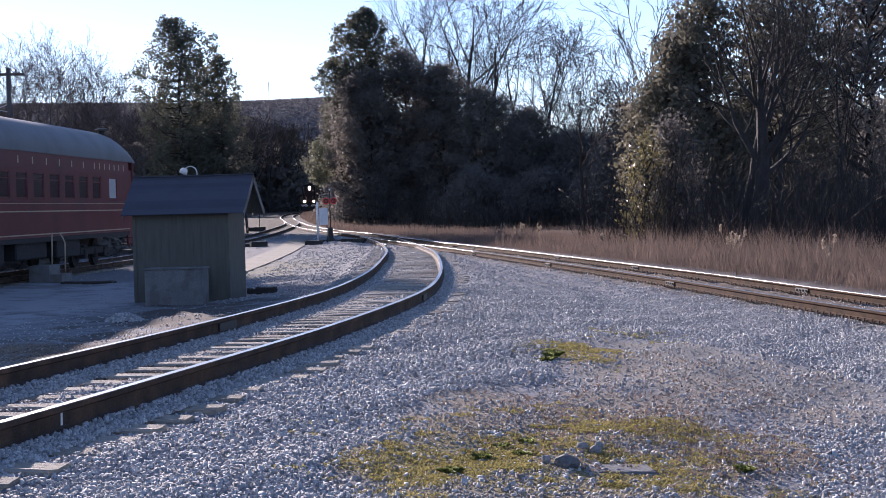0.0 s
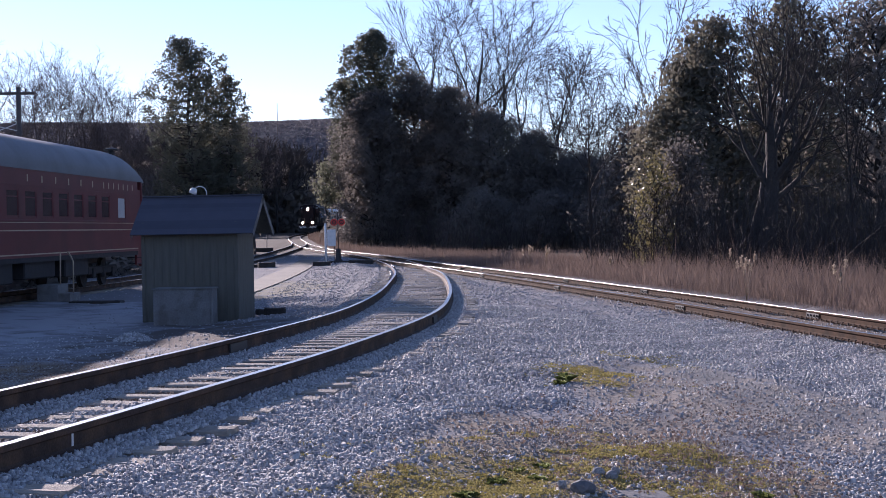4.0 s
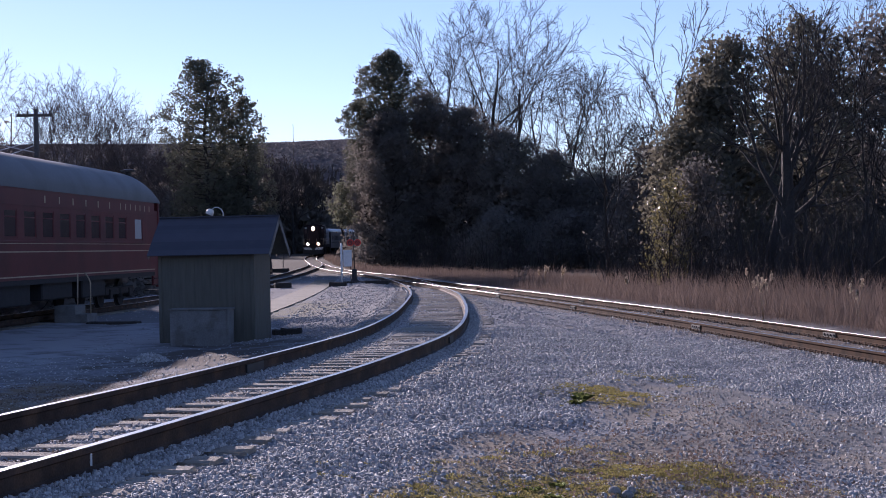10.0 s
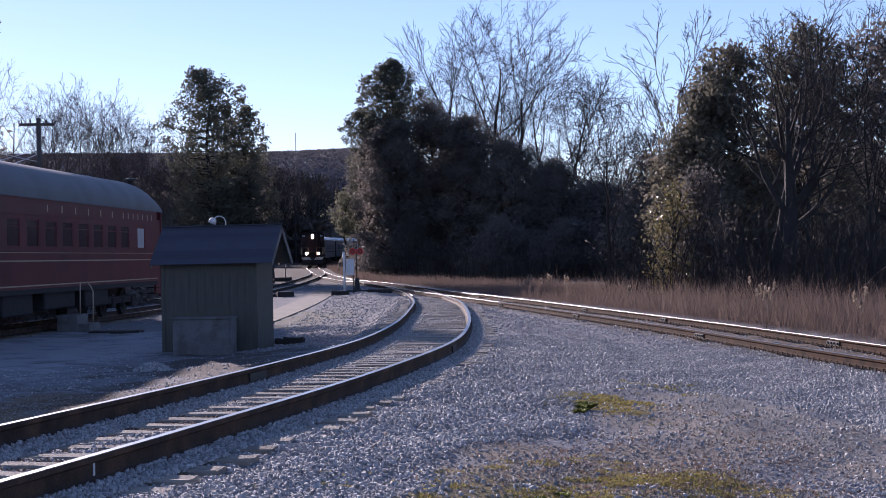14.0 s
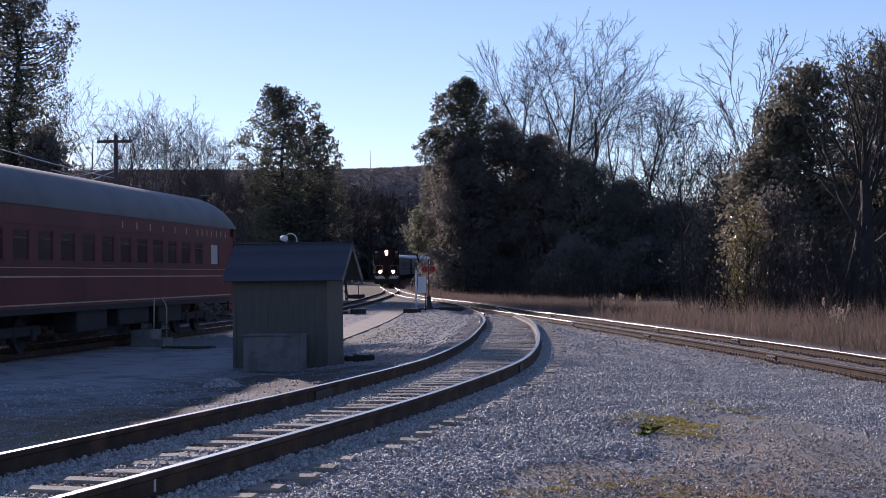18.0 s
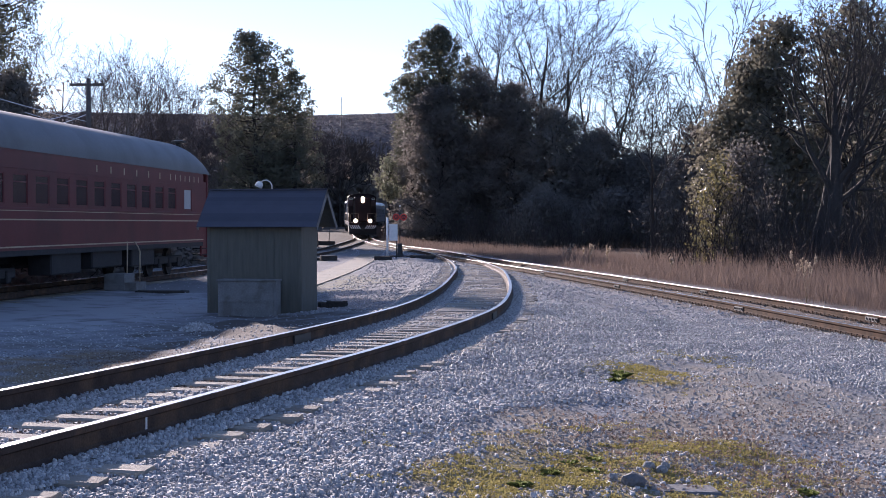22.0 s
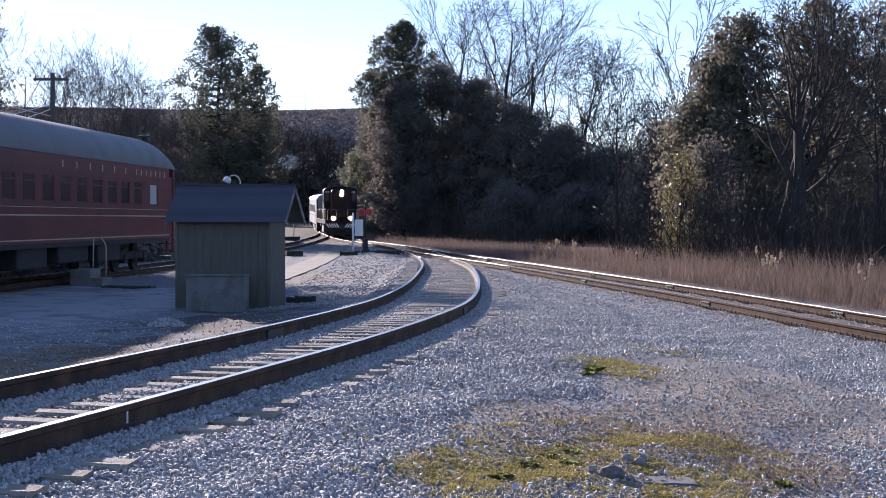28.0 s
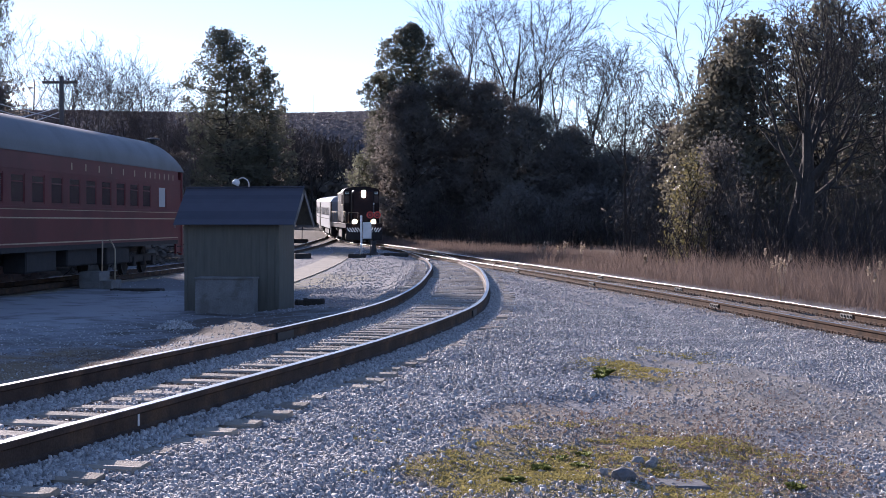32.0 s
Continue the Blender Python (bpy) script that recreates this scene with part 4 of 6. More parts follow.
def tube_soup(polys, min_r=0.0):
    V, F, base = [], [], 0
    for pts, rad, k in polys:
        n = len(pts)
        d = np.gradient(pts, axis=0)
        d /= np.linalg.norm(d, axis=1)[:, None] + 1e-9
        ref = np.array([0.31, 0.17, 0.93]) if abs(d[0, 2]) < 0.8 else np.array([1.0, 0.1, 0])
        a = np.cross(d, ref)
        a /= np.linalg.norm(a, axis=1)[:, None] + 1e-9
        b = np.cross(d, a)
        th = np.arange(k) * 2 * math.pi / k
        ring = pts[:, None] + (a[:, None] * np.cos(th)[None, :, None] + b[:, None] * np.sin(th)[None, :, None]) * np.maximum(rad, min_r)[:, None, None]
        V.append(ring.reshape(-1, 3))
        i = np.arange(n - 1)[:, None] * k + base
        j = np.arange(k)[None]
        F.append(np.stack([i + j, i + (j + 1) % k, i + k + (j + 1) % k, i + k + j], -1).reshape(-1, 4))
        base += n * k
    return np.concatenate(V), np.concatenate(F)


def leaf_soup(rng, centres, count, radius, size, flat=1.0):
    """Leaf quads strewn round the centres."""
    c = centres[rng.integers(0, len(centres), count)] + rng.normal(size=(count, 3)) * radius * np.array([1, 1, flat])
    u = rng.normal(size=(count, 3))
    u /= np.linalg.norm(u, axis=1)[:, None]
    w = np.cross(u, rng.normal(size=(count, 3)))
    w /= np.linalg.norm(w, axis=1)[:, None]
    s = size * rng.uniform(0.5, 1.4, (count, 1))
    u, w = u * s, w * s * 0.55
    v = np.stack([c - u, c + w * 0.9, c + u, c - w], 1)
    return v.reshape(-1, 3), np.arange(count * 4).reshape(-1, 4)


def bare_tree(x, y, height, seed, label, spread=0.9, r=None, levels=4, kids=(9, 6, 5, 3), min_r=0.012, bark=None, twig=None, lean=(0, 0), stems=1, group="bare trees", fork=0.78):
    rng = np.random.default_rng(seed)
    out = []
    for s in range(stems):
        d0 = np.array([lean[0] + rng.normal() * 0.16 * (stems > 1), lean[1] + rng.normal() * 0.12 * (stems > 1), 1.0])
        d0 /= np.linalg.norm(d0)
        grow(rng, np.array([rng.normal() * 0.25 * (stems > 1), rng.normal() * 0.25 * (stems > 1), -0.3]), d0, height * fork * (rng.uniform(0.7, 0.95) if s else 1.0), r or height * 0.011, 0, out, levels, 0.30, kids, 0.14, spread)
    top = max(p[0][:, 2].max() for p in out)
    k = height / top
    big = [(p * k, q, n) for p, q, n in out if n >= 4]
    fine = [(p * k, q, n) for p, q, n in out if n < 4]
    e = thing("bare_tree", pose(x, y, float(ground_z(x, y))), label, "tree", group)
    v, f = tube_soup(big, min_r * 1.4)
    soup("trunk", v, f, bark or BARK, e, smooth=True)
    v, f = tube_soup(fine, min_r)
    soup("crown", v, f, twig or TWIG, e, "leafless twigs")
    return e


def leafy_tree(x, y, height, seed, label, mat, half_width, crown_base=0.25, leaves=9000, size=0.16, name="evergreen_tree", clump=0.5, r=None, bark=None, group="evergreen trees", clumps=150, lean=0.0, twigs=0, core=0.16):
    """A trunk with limbs and a crown of clumped leaves of uneven outline."""
    rng = np.random.default_rng(seed)
    e = thing(name, pose(x, y, float(ground_z(x, y))), label, "tree", group)
    z0 = height * crown_base
    ph = rng.uniform(0, 6.28, 4)
    cs = []
    while len(cs) < clumps:
        u = rng.random() ** 1.3
        a, q = rng.uniform(0, 2 * math.pi), math.sqrt(rng.uniform(0.10, 1))
        wob = 1 + 0.16 * math.sin(3 * a + ph[0] + 4 * u) + 0.14 * math.sin(9 * u + ph[1] + a)
        w = max(0.0, 1 - u ** 2.4) ** 0.5
        cs.append((half_width * w * wob * q * math.cos(a) + lean * u * height, half_width * w * wob * q * math.sin(a), z0 + (height - z0) * u * 0.97))
    cs = np.array(cs)
    n = 8
    tp = np.array([[lean * height * i / n + rng.normal() * 0.05 * i, rng.normal() * 0.05 * i, -0.3 + (height * 0.9 + 0.3) * i / n] for i in range(n + 1)])
    polys = [(tp, (r or height * 0.015) * (1 - 0.9 * np.arange(n + 1) / n) + 0.02, 7)]
    for c in cs[:: max(1, len(cs) // 70)]:
        zb = max(c[2] - rng.uniform(0.3, 1.2) - 0.3 * math.hypot(c[0] - lean * c[2], c[1]), height * 0.06)
        i = np.clip(zb / (height * 0.9) * n, 0, n - 0.01)
        s = tp[int(i)] + (tp[int(i) + 1] - tp[int(i)]) * (i - int(i))
        mid = (s + c) / 2 + np.array([rng.normal() * 0.15, rng.normal() * 0.15, 0.15])
        polys.append((np.array([s, mid, c]), np.array([0.07, 0.04, 0.015]) * height / 14, 4))
    v, f = tube_soup(polys)
    soup("trunk", v, f, bark or BARK, e, smooth=True)
    v, f = leaf_soup(rng, cs, leaves, clump, size, 0.7)
    if core:
        # the shaded heart of the crown: larger sprays nearer the trunk
        inner = cs * np.array([0.66, 0.66, 0.93]) - np.array([0, 0, clump * 0.8])
        v2, f2 = leaf_soup(rng, inner[inner[:, 2] > size], int(leaves * core * 2), clump * 1.1, size * 1.7, 0.8)
        v, f = np.concatenate([v, v2]), np.concatenate([f, f2 + len(v)])
    soup("crown", v, f, mat, e)
    if twigs:
        tw = []
        for c in cs[rng.integers(0, len(cs), twigs)]:
            d = np.array([c[0], c[1], abs(c[2]) * 0.15 + 0.5]) + rng.normal(size=3) * 0.8
            d /= np.linalg.norm(d)
            p1 = c + d * rng.uniform(0.6, 1.5)
            tw.append((np.array([c, (c + p1) / 2 + rng.normal(size=3) * 0.08, p1]), np.array([0.018, 0.012, 0.006]), 3))
        v, f = tube_soup(tw)
        tagged(soup("brushwood", v, f, TWIG, e, "bare twigs standing out of the crown"), kind="stuff")
    return e


def pine_tree(x, y, height, seed, label, half_width, crown_base=0.45, puffs=150, needles=110, size=0.13, puff=0.75, peak=0.35, lean=0.0, group="pine trees"):
    """A bare stem whose limbs carry separate flat puffs of needles, with sky between them at the edge."""
    rng = np.random.default_rng(seed)
    e = thing("pine_tree", pose(x, y, float(ground_z(x, y))), label, "tree", group)
    n = 9
    tp = np.array([[lean * height * i / n + rng.normal() * 0.04 * i, rng.normal() * 0.04 * i, -0.3 + (height * 0.95 + 0.3) * i / n] for i in range(n + 1)])
    polys = [(tp, height * 0.014 * (1 - 0.88 * np.arange(n + 1) / n) + 0.02, 7)]
    z0, az, ph = height * crown_base, 0.0, rng.uniform(0, 6.28, 3)
    cs, rs = [], []
    for k in range(puffs):
        u = (k + rng.random()) / puffs
        az += 2.4 + rng.normal() * 0.35
        env = ((u / peak) ** 0.5 if u < peak else max(0.03, 1 - ((u - peak) / (1 - peak)) ** 2.2) ** 0.5)
        env *= 1 + 0.20 * math.sin(2 * az + ph[0] + 5 * u) + 0.08 * math.sin(13 * u + ph[1] + az)
        q = rng.uniform(0.25, 1.0) ** 0.6
        rp = puff * rng.uniform(0.65, 1.25) * (0.75 + 0.25 * (1 - u))
        rad = max(half_width * env * q - rp * 0.6, 0.0)
        zc = z0 + (height - z0 - rp * 0.5) * u
        i = np.clip((zc - 0.25 * rad) / (height * 0.95) * n, 0, n - 0.01)
        s = tp[int(i)] + (tp[int(i) + 1] - tp[int(i)]) * (i - int(i))
        c = np.array([s[0] + rad * math.cos(az), s[1] + rad * math.sin(az), zc])
        cs.append(c)
        rs.append(rp)
        if k % 2 == 0 and rad > 0.5:
            polys.append((np.array([s, s * 0.5 + c * 0.5 + np.array([0, 0, -0.12 * rad]), c]), np.array([0.04, 0.028, 0.012]) * height / 15, 4))
    v, f = tube_soup(polys)
    soup("trunk", v, f, BARK, e, smooth=True)
    cs, rs = np.array(cs), np.array(rs)
    m = puffs * needles
    i = rng.integers(0, puffs, m)
    d = rng.normal(size=(m, 3))
    d *= (rng.uniform(0.35, 1.0, m) / np.linalg.norm(d, axis=1))[:, None]
    d[:, 2] *= 0.8
    v, f = leaf_soup(rng, (cs[i] + d * rs[i][:, None]), m, 0.05, size)
    core = cs * np.array([0.5, 0.5, 1.0]) - np.array([0, 0, puff * 0.3])
    v2, f2 = leaf_soup(rng, core[core[:, 2] < height - puff * 1.5], m // 8, puff * 0.6, size * 1.6, 0.7)
    soup("crown", np.concatenate([v, v2]), np.concatenate([f, f2 + len(v)]), PINE_LEAF, e)
    return e


# --- the dark wood behind the main line's bend
DARK = "dark evergreen tree in the wood behind the main line"
for x, y, h, hw, cb, n, mat in (
        (-6.0, 166, 13.8, 2.7, 0.42, 7000, BROWN_LEAF), (-3.2, 156, 16.2, 4.4, 0.06, 13000, DARK_LEAF), (0.6, 158, 18.2, 4.6, 0.04, 15000, DARK_LEAF), (4.4, 156, 16.4, 4.8, 0.02, 14000, DARK_LEAF),
        (8.6, 154, 13.6, 4.8, 0.02, 13000, BROWN_LEAF), (12.8, 152, 11.2, 4.6, 0.02, 11000, DARK_LEAF), (16.8, 150, 9.2, 4.2, 0.02, 10000, DARK_LEAF), (20.6, 147, 8.0, 3.9, 0.02, 9000, DARK_LEAF),
        (25.0, 143, 7.8, 4.0, 0.02, 9000, DARK_LEAF), (17.0, 128, 4.6, 3.4, 0.0, 8000, DARK_LEAF), (12.5, 132, 4.6, 3.4, 0.0, 8000, DARK_LEAF), (6.5, 138, 4.8, 3.2, 0.0, 7000, BROWN_LEAF)):
    leafy_tree(x, y, h, int(x * 10 + 400), DARK, mat, hw, cb, int(n * 2.2), 0.125, "evergreen_tree", clump=0.5, clumps=260, twigs=160, core=0.16)
pine_tree(-3.6, 160, 22.8, 364, "tall pine tree standing out of the dark wood", 4.0, 0.50, 200, 115, 0.12, 0.95, 0.55)
pine_tree(-6.2, 163, 18.0, 342, "shorter pine tree at the dark wood's edge", 3.4, 0.42, 150, 90, 0.115, 0.8, 0.40)
leafy_tree(-8.5, 158, 8.8, 91, "pale-leaved bush hanging over the main line", PALE_LEAF, 1.1, 0.5, 1300, 0.12, "bush", 0.35, group="bushes", clumps=26)
for x, y, h, sp, sd, st in ((6.2, 172, 33.0, 0.85, 1, 2), (0.8, 176, 30.5, 0.7, 2, 1), (10.0, 170, 30.0, 0.85, 9, 1), (13.2, 168, 24.5, 1.0, 3, 2), (17.6, 164, 19.5, 1.15, 4, 2), (21.5, 158, 15.0, 1.2, 5, 1)):
    bare_tree(x, y, h, sd, "tall leafless tree behind the dark evergreens", sp, levels=4, kids=(8, 7, 5, 4), min_r=0.016, stems=st, r=h * 0.0135)

# --- the big trees beside the line
VINE = "vine-grown evergreen tree beside the main line"
for x, y, h, hw, cb, n, mat in ((15.0, 82, 10.8, 2.6, 0.02, 12000, DARK_LEAF), (16.4, 82, 13.3, 4.0, 0.04, 17000, DARK_LEAF), (20.8, 84, 14.6, 4.3, 0.04, 17000, DARK_LEAF), (26.0, 84, 15.0, 4.6, 0.04, 14000, BROWN_LEAF)):
    leafy_tree(x, y, h, int(x * 7), VINE, VINE_LEAF if mat is DARK_LEAF else mat, hw, cb, n, 0.13, clump=0.42, clumps=260, twigs=220, core=0.08)
leafy_tree(11.2, 69, 5.4, 77, "yellowing privet bush at the wood's edge", YELLOW_LEAF, 1.15, 0.04, 2300, 0.065, "privet_bush", 0.3, group="bushes", clumps=60)
leafy_tree(12.6, 70, 6.0, 78, "dull green bush at the wood's edge", BROWN_LEAF, 1.4, 0.03, 5000, 0.09, "bush", 0.35, group="bushes", clumps=90, twigs=90)
bare_tree(15.2, 66, 13.0, 21, "large leaning leafless tree with a thick trunk", 1.0, r=0.46, levels=4, kids=(8, 6, 5, 3), lean=(0.24, 0), min_r=0.009, stems=2)
for i, (x, y, h) in enumerate(((11.0, 92, 13.0), (13.8, 90, 15.6), (15.8, 92, 16.6), (18.5, 74, 13.5), (20.5, 70, 11.5), (22.0, 90, 17.5), (26, 92, 18.5))):
    bare_tree(x, y, h, 130 + i, "leafless tree among the vine-grown evergreens", 0.7, levels=4, kids=(7, 5, 4, 3), min_r=0.012)

# --- the yard's far side
pine_tree(-17.0, 120, 17.2, 55, "tall pine tree beyond the yard", 4.4, 0.16, 300, 85, 0.095, 0.78, 0.30)
pine_tree(-14.0, 122, 14.2, 56, "smaller pine tree beyond the yard", 3.3, 0.12, 190, 80, 0.095, 0.7, 0.35)
leafy_tree(-16.6, 126, 10.0, 57, "dull-leaved tree under the pines beyond the yard", BROWN_LEAF, 3.6, 0.03, 9000, 0.2, "evergreen_tree", 0.5, clumps=140, twigs=200)
bare_tree(-19.6, 124, 13.0, 58, "leafless tree beside the pines beyond the yard", 0.9, levels=4, min_r=0.012, bark=PALE_BARK, twig=PALE_TWIG)
bare_tree(-12.6, 126, 11.0, 59, "leafless tree beside the pines beyond the yard", 0.9, levels=4, min_r=0.012, bark=PALE_BARK, twig=PALE_TWIG)
for i, (x, y, h) in enumerate(((-43, 140, 21.5), (-40, 146, 21), (-37, 140, 20.5), (-34.5, 145, 20), (-32, 140, 19.2), (-29.2, 143, 19), (-26.6, 140, 17.0), (-24.2, 139, 16.6), (-21.8, 142, 14.6))):
    bare_tree(x, y, h, 40 + i, "leafless tree in the row beyond the yard", 0.85, levels=4, kids=(9, 6, 5, 3), min_r=0.010, bark=PALE_BARK, twig=PALE_TWIG, stems=1 + i % 2)
pine_tree(-32.0, 100, 24.0, 61, "tall pine tree behind the parked car", 4.0, 0.30, 330, 100, 0.09, 0.95, 0.40)
leafy_tree(-29.6, 99, 12.0, 62, "bushy evergreen behind the parked car", BROWN_LEAF, 3.0, 0.03, 11000, 0.15, "evergreen_tree", 0.45, clumps=150, twigs=150)

# --- woods further off: a few trees copied at other sizes and turns
_bare = [bare_tree(60 + 12 * i, 300, 17 + i, 70 + i, "leafless tree in the far wood", 0.8, levels=3, kids=(10, 7, 4), min_r=0.045, group="far wood") for i in range(3)]
_leafy = [leafy_tree(100 + 12 * i, 300, 11 + i, 80 + i, "dull-leaved tree in the far wood", BROWN_LEAF, 5.0, 0.02, 3000, 0.5, "wood_tree", 0.7, group="far wood", clumps=110, twigs=200) for i in range(3)]
_mid = [leafy_tree(30 + 8 * i, 118, 8.5 + i, 95 + i, "dull-leaved tree in the wood beside the line", BROWN_LEAF, 3.6, 0.02, 8000, 0.14, "wood_tree", 0.6, group="wood beside the line", clumps=130, twigs=200) for i in range(2)]
_rng = random.Random(12)
for i in range(46):
    # behind the yard's pines and on both sides of the line's far bend
    y = _rng.uniform(225, 330)
    az = -0.31 + 0.30 * (i + _rng.random()) / 46
    x = az * y
    if abs(x - float(main_x(y))) < 9 or (x > float(main_x(y)) and y < 300 and az > -0.07):
        continue
    src = _rng.choice(_bare if i % 3 else _leafy)
    copy_thing(src, pose(x, y, float(ground_z(x, y)), 0, 0, _rng.uniform(0, 360)))
for i in range(44):
    # the solid wood to the left of the line's far bend
    y = _rng.uniform(275, 330)
    x = (-0.175 + 0.112 * (i + _rng.random()) / 44) * y
    if float(main_x(y)) - x > 5:
        copy_thing(_rng.choice(_leafy if i % 2 else _bare), pose(x, y, float(ground_z(x, y)), 0, 0, _rng.uniform(0, 360)))
for i in range(26):
    y = _rng.uniform(330, 400)
    x = (-0.06 + 0.13 * (i + _rng.random()) / 26) * y
    copy_thing(_rng.choice(_leafy + _bare[:1]), pose(x, y, float(ground_z(x, y)), 0, 0, _rng.uniform(0, 360)))
for i in range(30):
    y = _rng.uniform(100, 150)
    x = (0.15 + 0.26 * (i + _rng.random()) / 30) * y
    copy_thing(_rng.choice(_mid), pose(x, y, float(ground_z(x, y)), 0, 0, _rng.uniform(0, 360)))
for i in range(26):
    # thick wood close on the right of the line, hidden behind the pines, added to shade the coaches
    y = 172 + 95 * (i + _rng.random()) / 26
    x = max(float(main_x(y)) + 10.5, -0.022 * y) + _rng.uniform(0, 7)
    copy_thing(_rng.choice(_leafy), pose(x, y, float(ground_z(x, y)), 0, 0, _rng.uniform(0, 360)))
for i in range(24):
    # added unseen tree belts left, right and behind the onlooker, to cut sky fill and reflections
    a = radians(-60 - 240 * i / 24)
    d = _rng.uniform(55, 80)
    x, y = d * math.sin(a), d * math.cos(a)
    copy_thing(_rng.choice(_leafy), pose(x, y, float(ground_z(x, y)), 0, 0, _rng.uniform(0, 360)))


# brush added behind the parked car to close the yard's far side and shade its ground
_brush = [leafy_tree(-40 - 8 * i, 96, 3.2 + 0.5 * i, 180 + i, "brown filler brush behind the parked car", BROWN_LEAF, 2.4, 0.0, 1500, 0.17, "bush", 0.35, group="brush of the yard", clumps=50, twigs=60) for i in range(3)]
for i in range(34):
    y = 78 + _rng.uniform(0, 26)
    x = -15.5 - 24 * (i + _rng.random()) / 34
    copy_thing(_rng.choice(_brush), pose(x, y, float(ground_z(x, y)) - 0.1, 0, 0, _rng.uniform(0, 360)))


# more brush sunk close behind the car, added to darken the gap under it
for i in range(30):
    y = 32 + 46 * (i + _rng.random()) / 30
    x = float(car_x(y)) - _rng.uniform(4.6, 7.0)
    copy_thing(_rng.choice(_brush), pose(x, y, float(ground_z(x, y)) - 0.6, 0, 0, _rng.uniform(0, 360)))


# --- the wooded ridge on the skyline, its canopy in one rough sheet, distance haze mixed into its colours
RIDGE_TREES = leaf_material("hazed_winter_crowns", (0.115, 0.11, 0.122), 0.15, trans=0.3)


def build_ridge():
    xs, ds = np.concatenate([np.linspace(-420, -222, 60), np.arange(-220, 70, 0.55), np.linspace(72, 420, 80)]), np.linspace(0, 1, 22)
    gx, gd = np.meshgrid(xs, ds)
    gy = 520 + 260 * gd + 20 * np.sin(gx / 90)
    rng = np.random.default_rng(4)
    top = (55 + 3.0 * np.sin(gx / 130 + 0.6) + 2.0 * np.sin(gx / 47)) * (1 - 0.6 * smooth_step(-25, 45, gx))
    gz = 1.5 + top * np.sin(np.clip(gd, 0, 1) * math.pi / 2) ** 1.2 + rng.uniform(-0.5, 0.5, gx.shape) * (gd > 0.97)
    v = np.stack([gx + rng.uniform(-0.2, 0.2, gx.shape), gy + rng.uniform(-0.5, 0.5, gx.shape), gz], -1).reshape(-1, 3)
    i = np.arange(gx.size).reshape(gx.shape)
    f = np.stack([i[:-1, :-1], i[:-1, 1:], i[1:, 1:], i[1:, :-1]], -1).reshape(-1, 4)
    # lifted, slightly blue base colour paints in the haze
    mat = material("hazed_winter_canopy", (0.10, 0.098, 0.108), rough=1.0, spread=0.5, scale=0.08, fine=0.5, bump=0.5, bump_scale=0.9, second=(0.065, 0.064, 0.074), patch=0.03, dist=0.6, spec=0.1)
    n = 60000
    px, pd = rng.uniform(-235, 65, n), 1 - 0.75 * rng.random(n) ** 1.6
    pt = (55 + 3.0 * np.sin(px / 130 + 0.6) + 2.0 * np.sin(px / 47)) * (1 - 0.6 * smooth_step(-25, 45, px))
    c = np.stack([px, 520 + 260 * pd + 20 * np.sin(px / 90), 1.7 + pt * np.sin(pd * math.pi / 2) ** 1.2], 1)
    lv, lf = leaf_soup(rng, c, n, 0.25, 0.6)
    tagged(soup("ridge_canopy", lv, lf, RIDGE_TREES), "leafless tree crowns covering the far ridge", "wood", kind="stuff")
    return tagged(soup("wooded_ridge", v, f, mat, smooth=True), "low ridge covered in leafless winter woods on the skyline", "hill", kind="structure")


build_ridge()
tubed("mast", [(-52.3, 615, 40), (-52.3, 615, 53)], 0.11, PALE_BARK)
tagged(bpy.data.objects["mast"], "thin radio mast standing on the wooded ridge", "mast")


# --- dry grass of the verge
def grass(name, n, y0, y1, off0, off1, h0, h1, width, mat, label, seed, clump=0.0):
    rng = np.random.default_rng(seed)
    y = y0 * (y1 / y0) ** rng.random(n)
    x = main_x(y) + off0 + (off1 - off0) * rng.random(n)
    if clump:
        q = np.sin(x * 1.9 + 2 * np.sin(y * 0.35)) + np.sin(y * 0.8 + x) + rng.normal(size=n) * 0.6
        k = q > -clump
        x, y = x[k], y[k]
        n = len(x)
    z = ground_z(x, y) - 0.02
    h = (h0 + (h1 - h0) * rng.random(n) ** 1.8) * (1 + 0.22 * np.sin(x * 0.9 + y * 0.31) + 0.22 * np.sin(x * 2.3 - y * 0.9) + 0.15 * np.sin(y * 2.7 + x)) * np.interp(y, [60, 110], [1.0, 0.6])
    a = rng.uniform(0, 2 * math.pi, n)
    lean = rng.normal(size=(n, 2)) * 0.30
    w = width * rng.uniform(0.6, 1.4, n) * (0.6 + y / 90)
    dx, dy = np.cos(a) * w / 2, np.sin(a) * w / 2
    m = np.stack([x + lean[:, 0] * h * 0.35, y + lean[:, 1] * h * 0.35, z + h * 0.55], 1)
    d2 = np.stack([dx, dy, 0 * dx], 1)
    t = np.stack([x + lean[:, 0] * h, y + lean[:, 1] * h, z + h], 1)
    v = np.stack([np.stack([x, y, z], 1), m + d2, t, m - d2], 1).reshape(-1, 3)
    f = np.arange(n * 4).reshape(-1, 4)
    return tagged(soup(name, v, f, mat), label, "grass", kind="stuff")


grass("dry_grass", 60000, 20, 170, 1.9, 5.0, 0.12, 0.60, 0.009, GRASS_DRY, "short dry brown grass along the main line", 21)
grass("dry_grass", 130000, 20, 170, 3.2, 11.5, 0.22, 1.05, 0.010, GRASS_DRY, "dry brown broomsedge grass along the main line", 24, clump=0.7)
grass("dry_grass", 16000, 120, 260, 1.8, 9.0, 0.5, 1.0, 0.02, GRASS_DRY, "dry brown grass along the far main line", 23)
